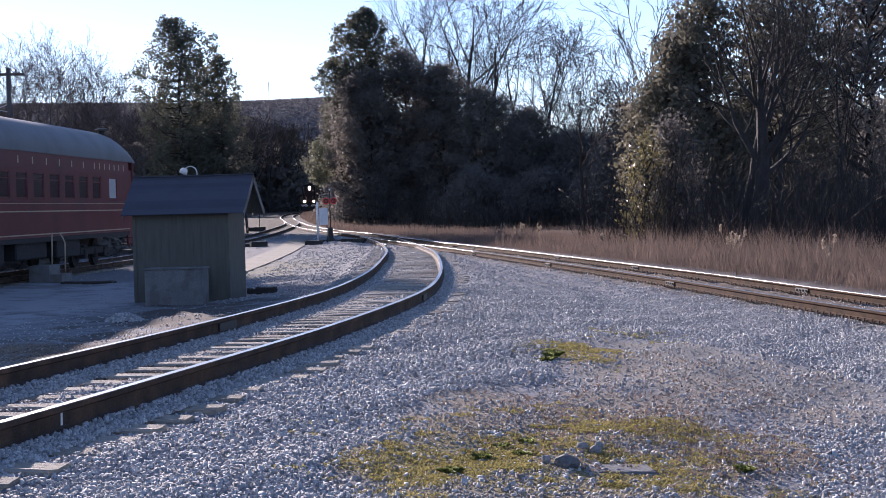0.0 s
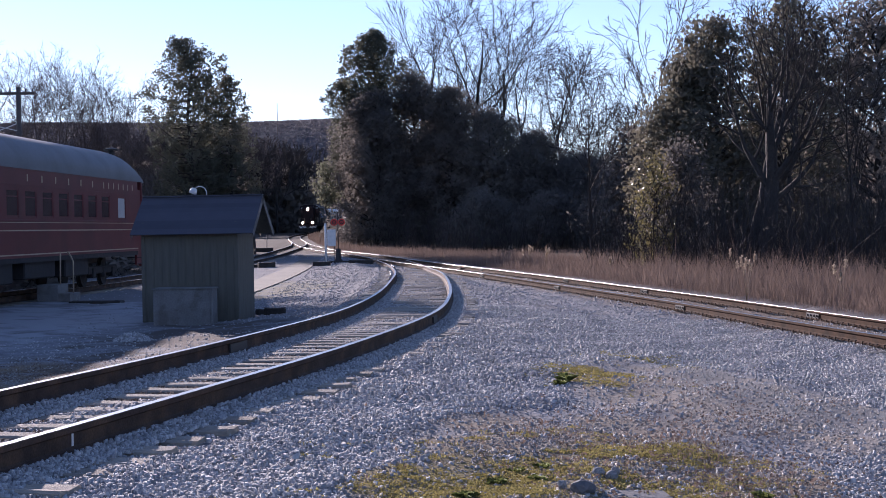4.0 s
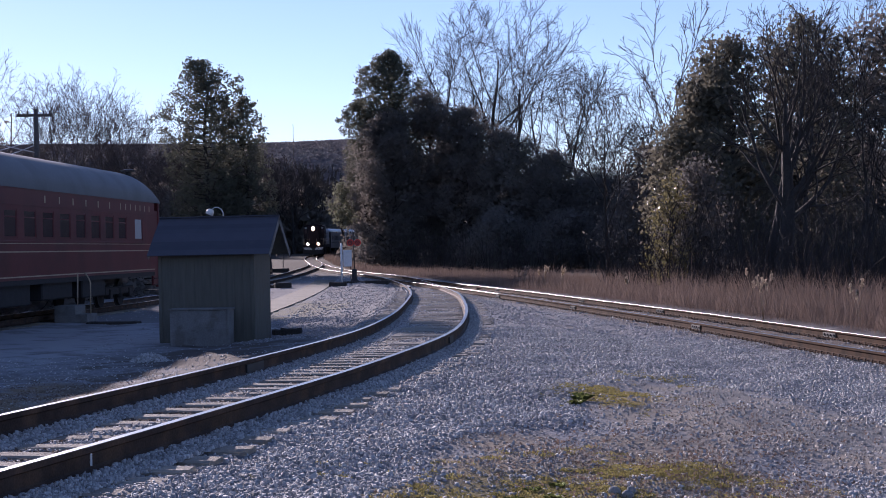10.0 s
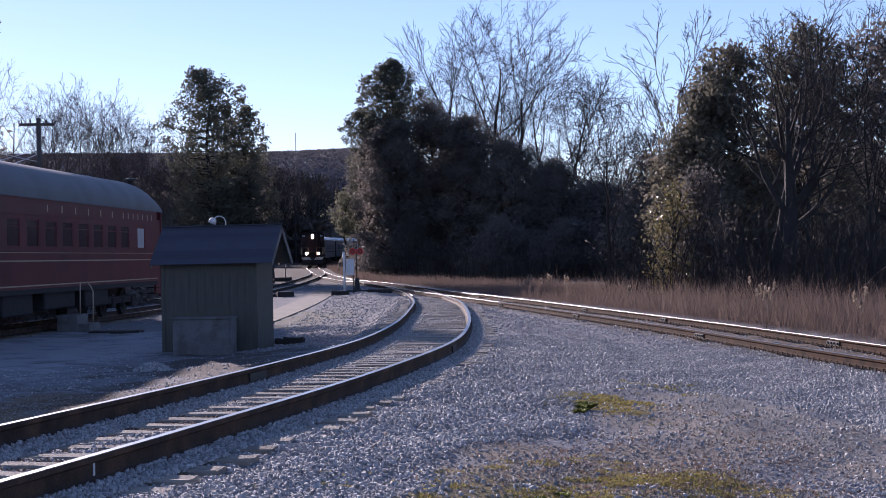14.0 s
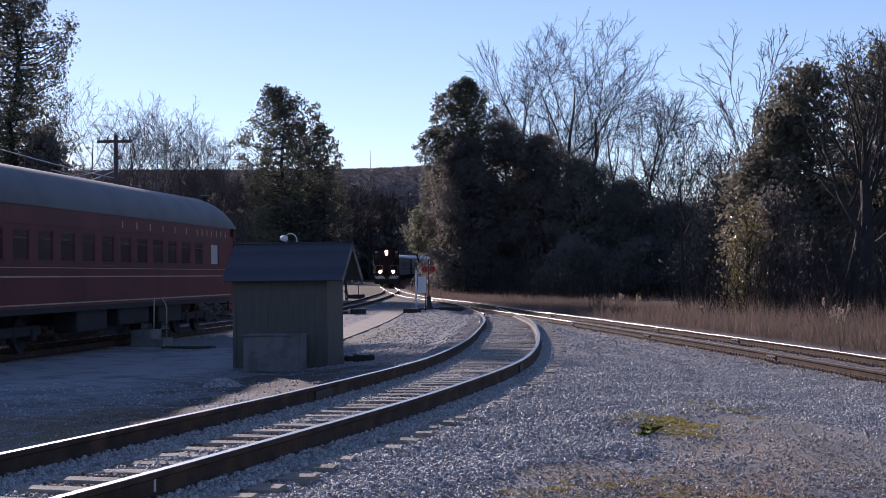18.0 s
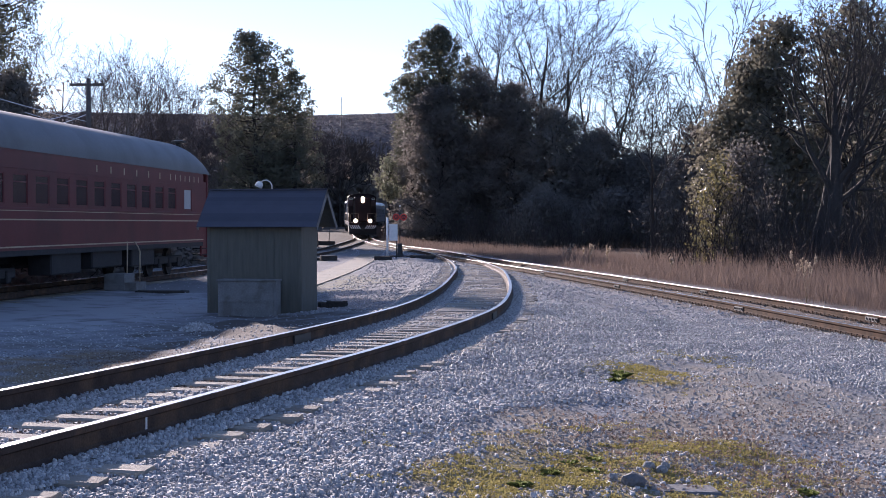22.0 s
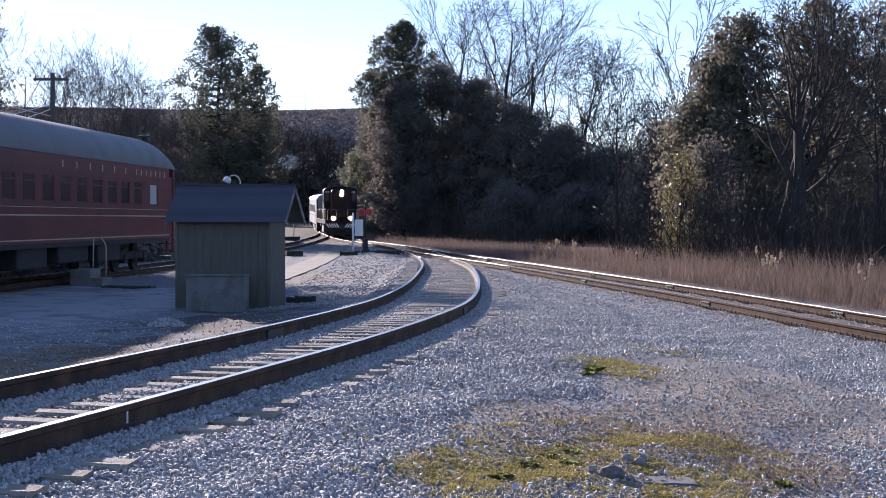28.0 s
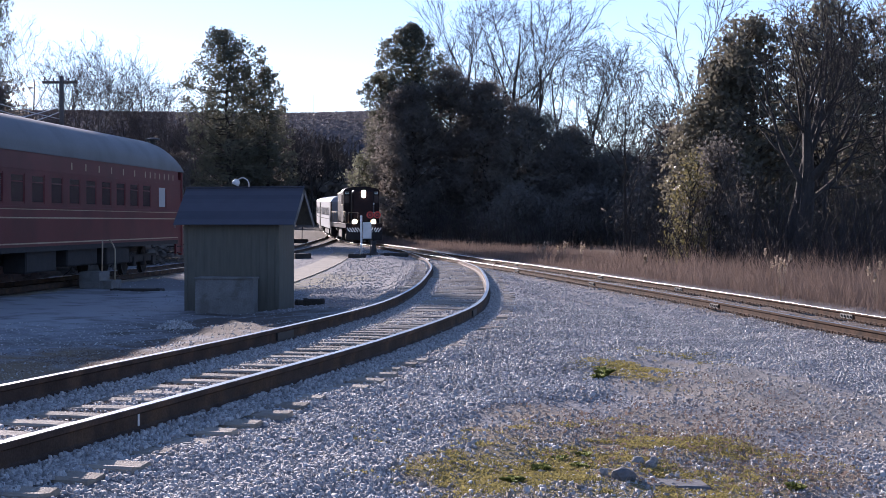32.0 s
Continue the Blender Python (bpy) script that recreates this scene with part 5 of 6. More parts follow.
grass("tall_stalks", 1500, 24, 120, 2.6, 9.0, 0.8, 1.5, 0.006, GRASS_DRY, "single tall dry stalks in the verge", 22)


def thicket(name, n, x0, x1, y0, y1, h0, h1, mat, label, seed):
    """Thin crooked stems of undergrowth."""
    rng = np.random.default_rng(seed)
    polys = []
    for _ in range(n):
        y = rng.uniform(y0, y1)
        x = rng.uniform(x0, x1) * y
        if x - float(main_x(y)) < 6.5:
            continue
        p = np.array([x, y, float(ground_z(x, y)) - 0.05])
        h = rng.uniform(h0, h1)
        d = np.array([rng.normal() * 0.22, rng.normal() * 0.22, 1.0])
        pts = [p]
        for k in range(4):
            d = d + rng.normal(size=3) * 0.16
            pts.append(pts[-1] + d / np.linalg.norm(d) * h / 4)
        polys.append((np.array(pts), np.linspace(0.016, 0.005, 5) * (0.7 + rng.random()), 3))
        for k in range(5):
            i = rng.integers(1, 5)
            q = pts[i] + rng.normal(size=3) * np.array([0.5, 0.5, 0.4]) * h * 0.22 + np.array([0, 0, 0.15 * h])
            polys.append((np.array([pts[i], (pts[i] + q) / 2 + rng.normal(size=3) * 0.05, q]), np.array([0.009, 0.007, 0.004]), 3))
    v, f = tube_soup(polys)
    return tagged(soup(name, v, f, mat), label, "undergrowth", kind="stuff")


thicket("undergrowth", 1700, 0.12, 0.42, 50, 84, 1.2, 4.5, TWIG, "tangled leafless undergrowth at the wood's edge", 31)
thicket("undergrowth", 1300, -0.055, 0.16, 118, 165, 1.2, 4.0, TWIG, "leafless undergrowth before the dark wood", 32)


# ---------------------------------------------------------------- things in the yard
CONCRETE = material("pale_worn_concrete", (0.165, 0.145, 0.112), rough=0.9, spread=0.18, scale=1.2, fine=20, bump=0.3, second=(0.135, 0.12, 0.096), patch=0.8, dist=0.01)
TIMBER = material("creosoted_timber", (0.05, 0.042, 0.036), rough=0.9, spread=0.35, scale=3, fine=30, bump=0.5, dist=0.01)
WIRE = material("aluminium_cable", (0.55, 0.56, 0.58), rough=0.45, metal=0.6, spread=0.1, bump=0)
PEBBLE = material("pale_grey_stone", (0.30, 0.295, 0.285), rough=0.9, spread=0.3, scale=12, fine=80, bump=0.4, dist=0.006)
SLATE = material("flat_grey_slab", (0.15, 0.148, 0.15), rough=0.85, spread=0.25, scale=5, fine=50, bump=0.4, dist=0.01)

walkway = thing("path", pose(0, 0, 0), "pale worn concrete path across the yard", "path", kind="structure")
for i in range(14):
    y0 = 44.0 + i * 3.9
    bm = bmesh.new()
    q = []
    for y in (y0, y0 + 3.86):
        c = path_x(y)
        for x in (c - 0.65, c + 0.65):
            q.append((x, y, float(ground_z(x, y)) + 0.035))
    lo = [bm.verts.new((a, b, c - 0.12)) for a, b, c in q]
    hi = [bm.verts.new(p) for p in q]
    bm.faces.new((hi[0], hi[1], hi[3], hi[2]))
    for a, b in ((0, 1), (1, 3), (3, 2), (2, 0)):
        bm.faces.new((lo[a], lo[b], hi[b], hi[a]))
    bmesh.ops.recalc_face_normals(bm, faces=bm.faces)
    part("slab", bm, CONCRETE, walkway)


def ring_sign(bm, x, z, r0, r1, y0, y1):
    disc(bm, r0, r1, y0, y1, 24, pose(x, 0, z, 90, 0, 0))


def build_switch_stand():
    x, y = -4.0, 88.0
    e = thing("switch_stand", pose(x, y, float(ground_z(x, y)), 0, 0, 4), "dark switch stand with a red double-ring target", "switch stand")
    bm = bmesh.new()
    lathe(bm, [(0.0, 0.0), (0.30, 0.0), (0.28, 0.08), (0.17, 0.2), (0.13, 0.6), (0.16, 0.68), (0.13, 0.78), (0.0, 0.8)], 12)
    part("pedestal", bm, IRON, e, smooth=True)
    tubed("mast", [(0, 0, 0.75), (0, 0, 2.92)], 0.028, IRON, e)
    # white ball shaped in for the glint on the mast's tip
    bm = bmesh.new()
    lathe(bm, [(0.0, 3.0), (0.035, 2.98), (0.05, 2.94), (0.035, 2.9), (0.0, 2.88)], 12)
    part("finial", bm, WHITE, e, "white ball in place of the mast tip's glint", smooth=True)
    for s in (-1, 1):
        t = new("target")
        t.parent = e
        t.matrix_local = pose(s * 0.21, -0.04, 2.3)
        bm = bmesh.new()
        ring_sign(bm, 0, 0, 0.13, 0.205, -0.012, 0.012)
        part("ring", bm, RED, t, "red painted outer ring")
        bm = bmesh.new()
        ring_sign(bm, 0, 0, 0.0, 0.13, -0.006, 0.006)
        part("field", bm, TIMBER, t, "dark field")
        bm = bmesh.new()
        ring_sign(bm, 0, 0, 0.035, 0.075, 0.006, 0.014)
        ring_sign(bm, 0, 0, 0.035, 0.075, -0.014, -0.006)
        part("inner_ring", bm, RED, t, "red inner ring")
    boxed("lever", (0.1, 0.16, -0.5, -0.1, 0.3, 0.36), IRON, e, 0.01)
    return e


def build_sign():
    x, y = -4.5, 84.0
    e = thing("post_sign", pose(x, y, float(ground_z(x, y)), 0, 0, 3), "blank white panel sign beside a white pipe post", "sign")
    tubed("post", [(0, 0, -0.1), (0, 0, 2.3)], 0.06, WHITE, e, 10)
    boxed("panel", (0.1, 0.56, -0.02, 0.02, 1.02, 1.93), WHITE, e, 0.006)
    tubed("panel_leg", [(0.5, 0.03, -0.1), (0.5, 0.03, 1.9)], 0.025, IRON, e)
    boxed("bracket", (0.03, 0.12, -0.015, 0.015, 1.5, 1.54), IRON, e)
    return e


def build_timber(x, y, l, w, h, rz, label):
    z = float(ground_z(x, y))
    e = thing("timber", pose(x, y, z - 0.03, 0, 0, rz), label, "timber", "timbers in the yard")
    boxed("baulk", (-l / 2, l / 2, -w / 2, w / 2, 0, h + 0.03), TIMBER, e, 0.02)
    for s in (-1, 1):
        boxed("tie_plate", (s * l * 0.42 - 0.05, s * l * 0.42 + 0.05, -w * 0.3, w * 0.3, h + 0.031, h + 0.045), IRON, e)
    return e


build_switch_stand()
build_sign()
build_timber(-4.65, 82.6, 0.95, 0.4, 0.22, 0, "short dark creosoted timber at the sign's foot")
build_timber(-2.9, 87.3, 3.6, 0.24, 0.10, -5, "long dark headblock timber under the switch stand")
build_timber(-2.9, 88.6, 3.6, 0.24, 0.10, -5, "long dark headblock timber under the switch stand")
build_timber(-2.6, 84.5, 1.3, 0.5, 0.2, -8, "dark switch machine cover beside the rails")
build_timber(-8.0, 83.0, 1.5, 0.6, 0.16, 3, "low dark timber stack beside the path")
build_timber(-7.6, 82.4, 0.9, 0.4, 0.28, 20, "low dark timber stack beside the path")
_throw = build_timber(-12.6, 133.0, 1.6, 0.7, 0.35, 15, "dark ground throw with an upright lever beside the yard track")
tubed("lever", [(0.3, 0.0, 0.3), (0.34, 0.0, 1.5)], 0.035, IRON, _throw)
build_timber(-3.15, 36.0, 0.7, 0.2, 0.1, 25, "broken dark timber lying beside the shed")
build_timber(-3.0, 35.4, 0.5, 0.12, 0.14, -15, "broken dark timber lying beside the shed")


def build_steps():
    x, y = -10.1, 45.5
    z = float(ground_z(x, y))
    e = thing("boarding_step", pose(x, y, z, 0, 0, -5), "low wooden boarding step with pale pipe handrails beside the car", "step")
    boxed("upper_tread", (-0.62, 0.0, -0.5, 0.5, 0.0, 0.5), BOXPAINT, e, 0.01)
    boxed("lower_tread", (0.0, 0.36, -0.5, 0.5, 0.0, 0.24), BOXPAINT, e, 0.01)
    tubed("handrail", [(-0.08, 0.0, 0.45), (-0.06, 0.0, 1.45)], 0.022, CREAM, e)
    tubed("handrail", [(0.31, 0.0, 0.2), (0.32, 0.0, 1.15), (0.26, 0.0, 1.3), (0.15, 0.0, 1.45)], 0.022, CREAM, e)
    return e


build_steps()
build_timber(-8.9, 44.4, 1.5, 0.5, 0.07, -6, "flat dark board on the shaded ground by the car")


def build_heap(x, y, r, h, seed, label):
    rng = np.random.default_rng(seed)
    n = 900
    a, q = rng.uniform(0, 6.283, n), np.sqrt(rng.random(n))
    px, py = x + r * q * np.cos(a), y + r * 0.8 * q * np.sin(a)
    pz = ground_z(px, py) + h * (1 - q ** 1.6) * rng.uniform(0.8, 1.0, n)
    ob = stones("gravel_heap", np.stack([px, py, pz], 1), rng.uniform(0.02, 0.05, n), STONE, label, seed)
    return tagged(ob, category="gravel heap", kind="stuff")


build_heap(-5.05, 28.8, 0.36, 0.15, 44, "small heap of pale gravel before the shed")


def build_pole():
    x, y = -17.25, 69.0
    e = thing("utility_pole", pose(x, y, float(ground_z(x, y))), "wooden utility pole with one crossarm behind the parked car", "utility pole")
    tubed("pole", [(0, 0, -0.5), (0, 0, 5), (0.02, 0, 8.6)], [0.15, 0.13, 0.10], PALE_BARK, e, 10)
    boxed("crossarm", (-0.85, 0.75, -0.06, 0.06, 8.25, 8.38), PALE_BARK, e, 0.01)
    for xx in (-0.75, -0.35, 0.35, 0.65):
        tubed("insulator", [(xx, 0, 8.38), (xx, 0, 8.52)], 0.035, IRON, e)
    return e


def wire(p, q, sag, label):
    pts = []
    for i in range(13):
        u = i / 12
        v = Vector(p).lerp(Vector(q), u)
        v.z -= sag * 4 * u * (1 - u)
        pts.append(v)
    return tagged(tubed("cable", pts, 0.02, WIRE, None, 5), label, "cable", "cables of the pole")


build_pole()
for p, q in (((-16.54, 50, 6.23), (-17.33, 69, 6.4)), ((-18.05, 62, 5.83), (-17.4, 69, 6.92)),
             ((-17.35, 63, 5.81), (-17.35, 69, 6.71)), ((-16.78, 60, 5.98), (-17.38, 69, 6.14))):
    far = Vector(q).lerp(Vector(p), 1.35 if p[1] > 55 else 1.1)
    wire(far, q, 0.06, "pale overhead cable running off the pole")


# ---------------------------------------------------------------- small plants and stones of the foreground
def moss_tufts():
    rng = np.random.default_rng(61)
    c = []
    while len(c) < 2600:
        cx, cy, rx, ry, _ = MOSSY[rng.choice(4, p=(0.56, 0.22, 0.15, 0.07))]
        x, y = cx + rng.normal() * rx * 0.55, cy + rng.normal() * ry * 0.55
        if noise.noise(Vector((x * 2.2, y * 1.5, 0.3))) + 0.8 * noise.noise(Vector((x * 8, y * 5, 4.0))) > 0.05:
            c.append((x, y, float(rough_z(x, y)) + 0.006))
    v, f = leaf_soup(rng, np.array(c), 70000, 0.028, 0.0075, 0.16)
    return tagged(soup("moss", v, f, MOSS), "yellow-green moss and clover on bare earth", "moss", kind="stuff")


moss_tufts()


def leaf_litter():
    rng = np.random.default_rng(62)
    c = []
    for cx, cy, rx, ry, n in ((1.7, 10.9, 1.3, 2.0, 900), (2.9, 14.0, 1.1, 2.8, 300), (-5.4, 22.5, 1.3, 2.2, 500), (2.2, 9.6, 1.0, 1.4, 300)):
        for _ in range(n):
            x, y = cx + rng.normal() * rx * 0.55, cy + rng.normal() * ry * 0.55
            c.append((x, y, float(rough_z(x, y)) + 0.012))
    v, f = leaf_soup(rng, np.array(c), 7000, 0.08, 0.013, 0.06)
    return tagged(soup("leaf_litter", v, f, GRASS_DRY), "brown leaf and grass litter on bare earth", "leaf litter", kind="stuff")


leaf_litter()


def weed(x, y, n, size, seed, mat, label):
    rng = np.random.default_rng(seed)
    z = float(rough_z(x, y))
    V = []
    for _ in range(n):
        a, h = rng.uniform(0, 6.283), size * rng.uniform(0.5, 1.2)
        d = np.array([math.cos(a), math.sin(a), 0]) * rng.uniform(0.3, 1.0)
        s = np.array([-math.sin(a), math.cos(a), 0]) * size * 0.12
        b = np.array([x, y, z - 0.01]) + rng.normal(size=3) * np.array([0.25, 0.25, 0]) * size
        m, t = b + d * h * 0.5 + np.array([0, 0, h * 0.6]), b + d * h + np.array([0, 0, h * 0.5])
        V += [b - s * 0.4, b + s * 0.4, m + s, t, m - s]
    V = np.array(V)
    return tagged(soup("weed", V, np.arange(len(V)).reshape(-1, 5), mat), label, "weed", "weeds in the gravel")


for i, (x, y, n, s) in enumerate(((0.93, 10.06, 60, 0.07), (0.61, 9.45, 70, 0.075), (0.76, 9.91, 40, 0.06), (0.4, 8.9, 50, 0.07), (1.57, 15.1, 60, 0.11), (1.5, 14.8, 40, 0.09), (2.14, 9.25, 60, 0.07), (1.62, 15.5, 30, 0.08), (0.87, 9.61, 50, 0.06))):
    weed(x, y, n, s, 300 + i, WEED, "low green weed growing in the gravel")


def rock(x, y, sx, sy, sz, seed, mat, label):
    rng = random.Random(seed)
    bm = bmesh.new()
    bmesh.ops.create_icosphere(bm, subdivisions=2, radius=1.0)
    for v in bm.verts:
        k = 1 + 0.22 * noise.noise(v.co * 1.7 + Vector((seed, 0, 0))) + rng.uniform(-0.05, 0.05)
        v.co = Vector((v.co.x * sx * k, v.co.y * sy * k, v.co.z * sz * k))
    ob = part("rock", bm, mat)
    ob.matrix_world = pose(x, y, float(rough_z(x, y)) + sz * 0.45, 0, 0, rng.uniform(0, 90))
    return tagged(ob, label, "rock", "rocks in the foreground")


rock(1.09, 9.19, 0.075, 0.07, 0.05, 1, SLATE, "dark rough rock lying in the moss")
rock(1.25, 9.75, 0.04, 0.04, 0.035, 2, PEBBLE, "pale stone lying in the moss")
rock(1.32, 9.64, 0.035, 0.04, 0.035, 3, PEBBLE, "pale stone lying in the moss")
rock(1.36, 9.8, 0.03, 0.03, 0.03, 4, PEBBLE, "pale stone lying in the moss")
rock(0.98, 9.3, 0.03, 0.03, 0.03, 5, PEBBLE, "pale stone lying in the moss")
slab = boxed("flat_slab", (-0.22, 0.22, -0.12, 0.12, -0.03, 0.016), SLATE, None, 0.012)
slab.matrix_world = pose(1.38, 9.2, float(rough_z(1.38, 9.2)) - 0.004, 1.5, 2.5, 6)
tagged(slab, "flat grey stone slab sunk in the moss", "slab")


def plume_grass(x, y, n, h, seed):
    rng = np.random.default_rng(seed)
    z = float(ground_z(x, y))
    e = thing("plume_grass", pose(x, y, z), "tuft of pale seed-headed grass stalks beside the main line", "grass tuft", "plume grass tufts")
    for _ in range(n):
        hh = h * rng.uniform(0.75, 1.1)
        d = rng.normal(size=2) * 0.16
        tip = np.array([d[0] * hh, d[1] * hh, hh])
        tubed("stalk", [(0, 0, -0.05), tuple(tip * 0.55 * np.array([0.8, 0.8, 1])), tuple(tip)], 0.006, GRASS_PALE, e, 4)
        v, f = leaf_soup(rng, np.array([tip + np.array([0.01, 0, k * 0.03]) for k in range(-3, 3)]), 50, 0.016, 0.03, 1.6)
        soup("seed_head", v, f, GRASS_PALE, e)
    return e


GRASS_PALE = leaf_material("pale_seed_heads", (0.42, 0.34, 0.26), trans=0.5)
for i, (x, y, n, h) in enumerate(((8.25, 37.2, 5, 1.05), (9.4, 33.0, 3, 0.9), (5.6, 62.0, 6, 0.95), (5.2, 66.0, 7, 0.95), (4.6, 70.0, 5, 0.9), (8.9, 41.0, 2, 1.1), (6.9, 52.0, 4, 0.8))):
    plume_grass(x, y, n, h, 500 + i)


# ---------------------------------------------------------------- the arriving train
LOCO = material("dark_maroon_loco_paint", (0.024, 0.014, 0.015), rough=0.5, spread=0.25, scale=1, fine=20, bump=0.1, dist=0.003, spec=0.15)
SILVER = material("silver_coach_paint", (0.31, 0.315, 0.32), rough=0.5, metal=0.0, spread=0.1, scale=1, fine=20, bump=0.05, dist=0.003)
SILVER_DULL = material("dull_silver_roof", (0.36, 0.365, 0.375), rough=0.4, metal=0.2, spread=0.12, scale=0.8, fine=15, bump=0.05, dist=0.003)
LAMP = glow("lit_headlamp", (1.0, 0.78, 0.50), 22.0)


def build_loco():
    """High-hood road switcher: y runs back from the front coupler plate at 0 to -17 m, z from the rails."""
    e = thing("locomotive", place(main_x, main_z, 250), "dark diesel locomotive with lit headlamps hauling silver coaches", "locomotive")
    boxed("underframe", (-1.5, 1.5, -16.6, -0.3, 1.22, 1.56), LOCO, e, 0.02)
    boxed("walkway", (-1.55, 1.55, -16.7, -0.2, 1.561, 1.62), UNDER, e, 0.01)
    # pilot with its stripes, steps and coupler
    for y0, s in ((-0.28, 1), (-16.62, -1)):
        boxed("pilot_plate", (-1.45, 1.45, y0 - 0.06, y0, 0.28, 1.22), UNDER, e, 0.02)
        boxed("coupler", (-0.14, 0.14, min(y0, y0 + s * 0.7), max(y0, y0 + s * 0.7), 0.74, 1.0), IRON, e, 0.03)
        for x in (-1.25, 1.25):
            for k in range(3):
                boxed("step_tread", (x - 0.25, x + 0.25, y0 - s * 0.35 - 0.17, y0 - s * 0.35 + 0.17, 0.4 + 0.36 * k, 0.44 + 0.36 * k), UNDER, e)
    for i in range(5):
        for s in (-1, 1):
            boxed("pilot_stripe", (s * (0.42 + 0.22 * i) - 0.05, s * (0.42 + 0.22 * i) + 0.05, -0.279, -0.272, 0.86, 1.3), WHITE, e, label="slanting white safety stripe", m=Matrix.Translation((s * (0.42 + 0.22 * i), 0, 1.12)) @ pose(0, 0, 0, 0, 35 * s, 0) @ Matrix.Translation((-s * (0.42 + 0.22 * i), 0, -1.12)))
    # short hood, cab, long hood
    boxed("short_hood", (-0.92, 0.92, -2.6, -0.75, 1.621, 4.32), LOCO, e, 0.14)
    boxed("cab", (-1.5, 1.5, -4.9, -2.62, 1.621, 4.25), LOCO, e, 0.05)
    bm = bmesh.new()
    sec = arch_section(1.52, 4.22, 4.66, 8)
    a, b = [bm.verts.new((x, -5.0, z)) for x, z in sec], [bm.verts.new((x, -2.5, z)) for x, z in sec]
    for i in range(len(a) - 1):
        bm.faces.new((a[i], a[i + 1], b[i + 1], b[i]))
    bm.faces.new(a)
    bm.faces.new(b[::-1])
    bmesh.ops.recalc_face_normals(bm, faces=bm.faces)
    part("cab_roof", bm, LOCO, e, smooth=False)
    boxed("long_hood", (-0.95, 0.95, -16.0, -4.92, 1.621, 4.36), LOCO, e, 0.14)
    for y in (-6.8, -8.2, -12.0, -13.8):
        bm = bmesh.new()
        disc(bm, 0.0, 0.6, 4.362, 4.47, 20, pose(0, y, 0))
        part("roof_fan", bm, UNDER, e)
    for y in (-9.3, -10.4):
        tubed("exhaust_stack", [(0, y, 4.3), (0, y, 4.62)], 0.16, UNDER, e)
    for i in range(9):
        for x in (-0.955, 0.955):
            boxed("hood_door", (x - 0.012, x + 0.012, -15.4 + i * 1.1, -14.4 + i * 1.1, 1.8, 3.6), LOCO, e, 0.006)
    # windows, number boards, lamps
    for x in (-1.2, 1.2):
        boxed("front_window", (x - 0.22, x + 0.22, -2.616, -2.604, 3.3, 3.95), PANE, e)
        boxed("number_board", (x - 0.16, x + 0.16, -2.612, -2.56, 4.02, 4.24), WHITE, e, 0.01, "pale number board")
        boxed("number_bar", (x - 0.1, x + 0.1, -2.558, -2.552, 4.09, 4.17), UNDER, e)
        s = 1 if x > 0 else -1
        boxed("side_window", (s * 1.5 - 0.006, s * 1.5 + 0.006, -4.5, -3.1, 3.2, 3.95), PANE, e)
        boxed("armrest", (s * 1.5 - 0.04, s * 1.5 + 0.07, -4.5, -3.1, 3.1, 3.16), CREAM, e, 0.01)
    h = new("headlight")
    h.parent = e
    h.matrix_local = pose(0, -0.72, 4.0)
    boxed("housing", (-0.2, 0.2, -0.14, 0.03, -0.3, 0.32), LOCO, h, 0.04)
    for z in (-0.13, 0.14):
        bm = bmesh.new()
        disc(bm, 0.0, 0.17, 0.0, 0.02, 20, pose(0, 0.032, z, -90, 0, 0))
        part("lens", bm, LAMP, h, "warm lit lens")
    for x in (-0.78, 0.78):
        d = new("ditch_light")
        d.parent = e
        d.matrix_local = pose(x, -0.2, 1.75)
        boxed("housing", (-0.17, 0.17, -0.12, 0.02, -0.16, 0.17), LOCO, d, 0.03)
        bm = bmesh.new()
        disc(bm, 0.0, 0.19, 0.0, 0.02, 20, pose(0, 0.022, 0, -90, 0, 0))
        part("lens", bm, LAMP, d, "warm lit lens")
    # handrails
    for x in (-1.48, 1.48):
        tubed("handrail", [(x, -0.3, 1.6), (x, -0.3, 2.55), (x, -2.4, 2.55)], 0.022, CREAM, e, 6)
        tubed("handrail", [(x, -5.2, 2.55), (x, -16.4, 2.55), (x, -16.4, 1.6)], 0.022, CREAM, e, 6)
        for y in (-1.3, -2.3, -5.3, -7.5, -9.7, -11.9, -14.1):
            tubed("stanchion", [(x, y, 1.6), (x, y, 2.55)], 0.018, CREAM, e, 6)
    tubed("front_rail", [(-1.3, -0.26, 1.62), (-1.3, -0.26, 2.5), (-0.5, -0.26, 2.5), (-0.5, -0.26, 1.62)], 0.02, CREAM, e, 6)
    tubed("front_rail", [(1.3, -0.26, 1.62), (1.3, -0.26, 2.5), (0.5, -0.26, 2.5), (0.5, -0.26, 1.62)], 0.02, CREAM, e, 6)
    hn = new("horn")
    hn.parent = e
    hn.matrix_local = pose(0.25, -3.2, 4.66)
    for i in range(3):
        bm = bmesh.new()
        lathe(bm, [(0.02, 0.0), (0.03, 0.3), (0.09, 0.42), (0.08, 0.42), (0.02, 0.3)], 10, pose(0.14 * (i - 1), 0, 0.1 + 0.03 * i, -90, 0, 0))
        part("trumpet", bm, IRON, hn)
    boxed("fuel_tank", (-1.3, 1.3, -10.3, -6.7, 0.35, 1.2), UNDER, e, 0.08)
    for s in (-1, 1):
        tubed("air_tank", [(s * 1.25, -11.6, 1.05), (s * 1.25, -10.4, 1.05)], 0.16, UNDER, e)
    trucks = [build_truck(e, -3.9), build_truck(e, -13.1)]
    return e, trucks


loco, loco_trucks = build_loco()


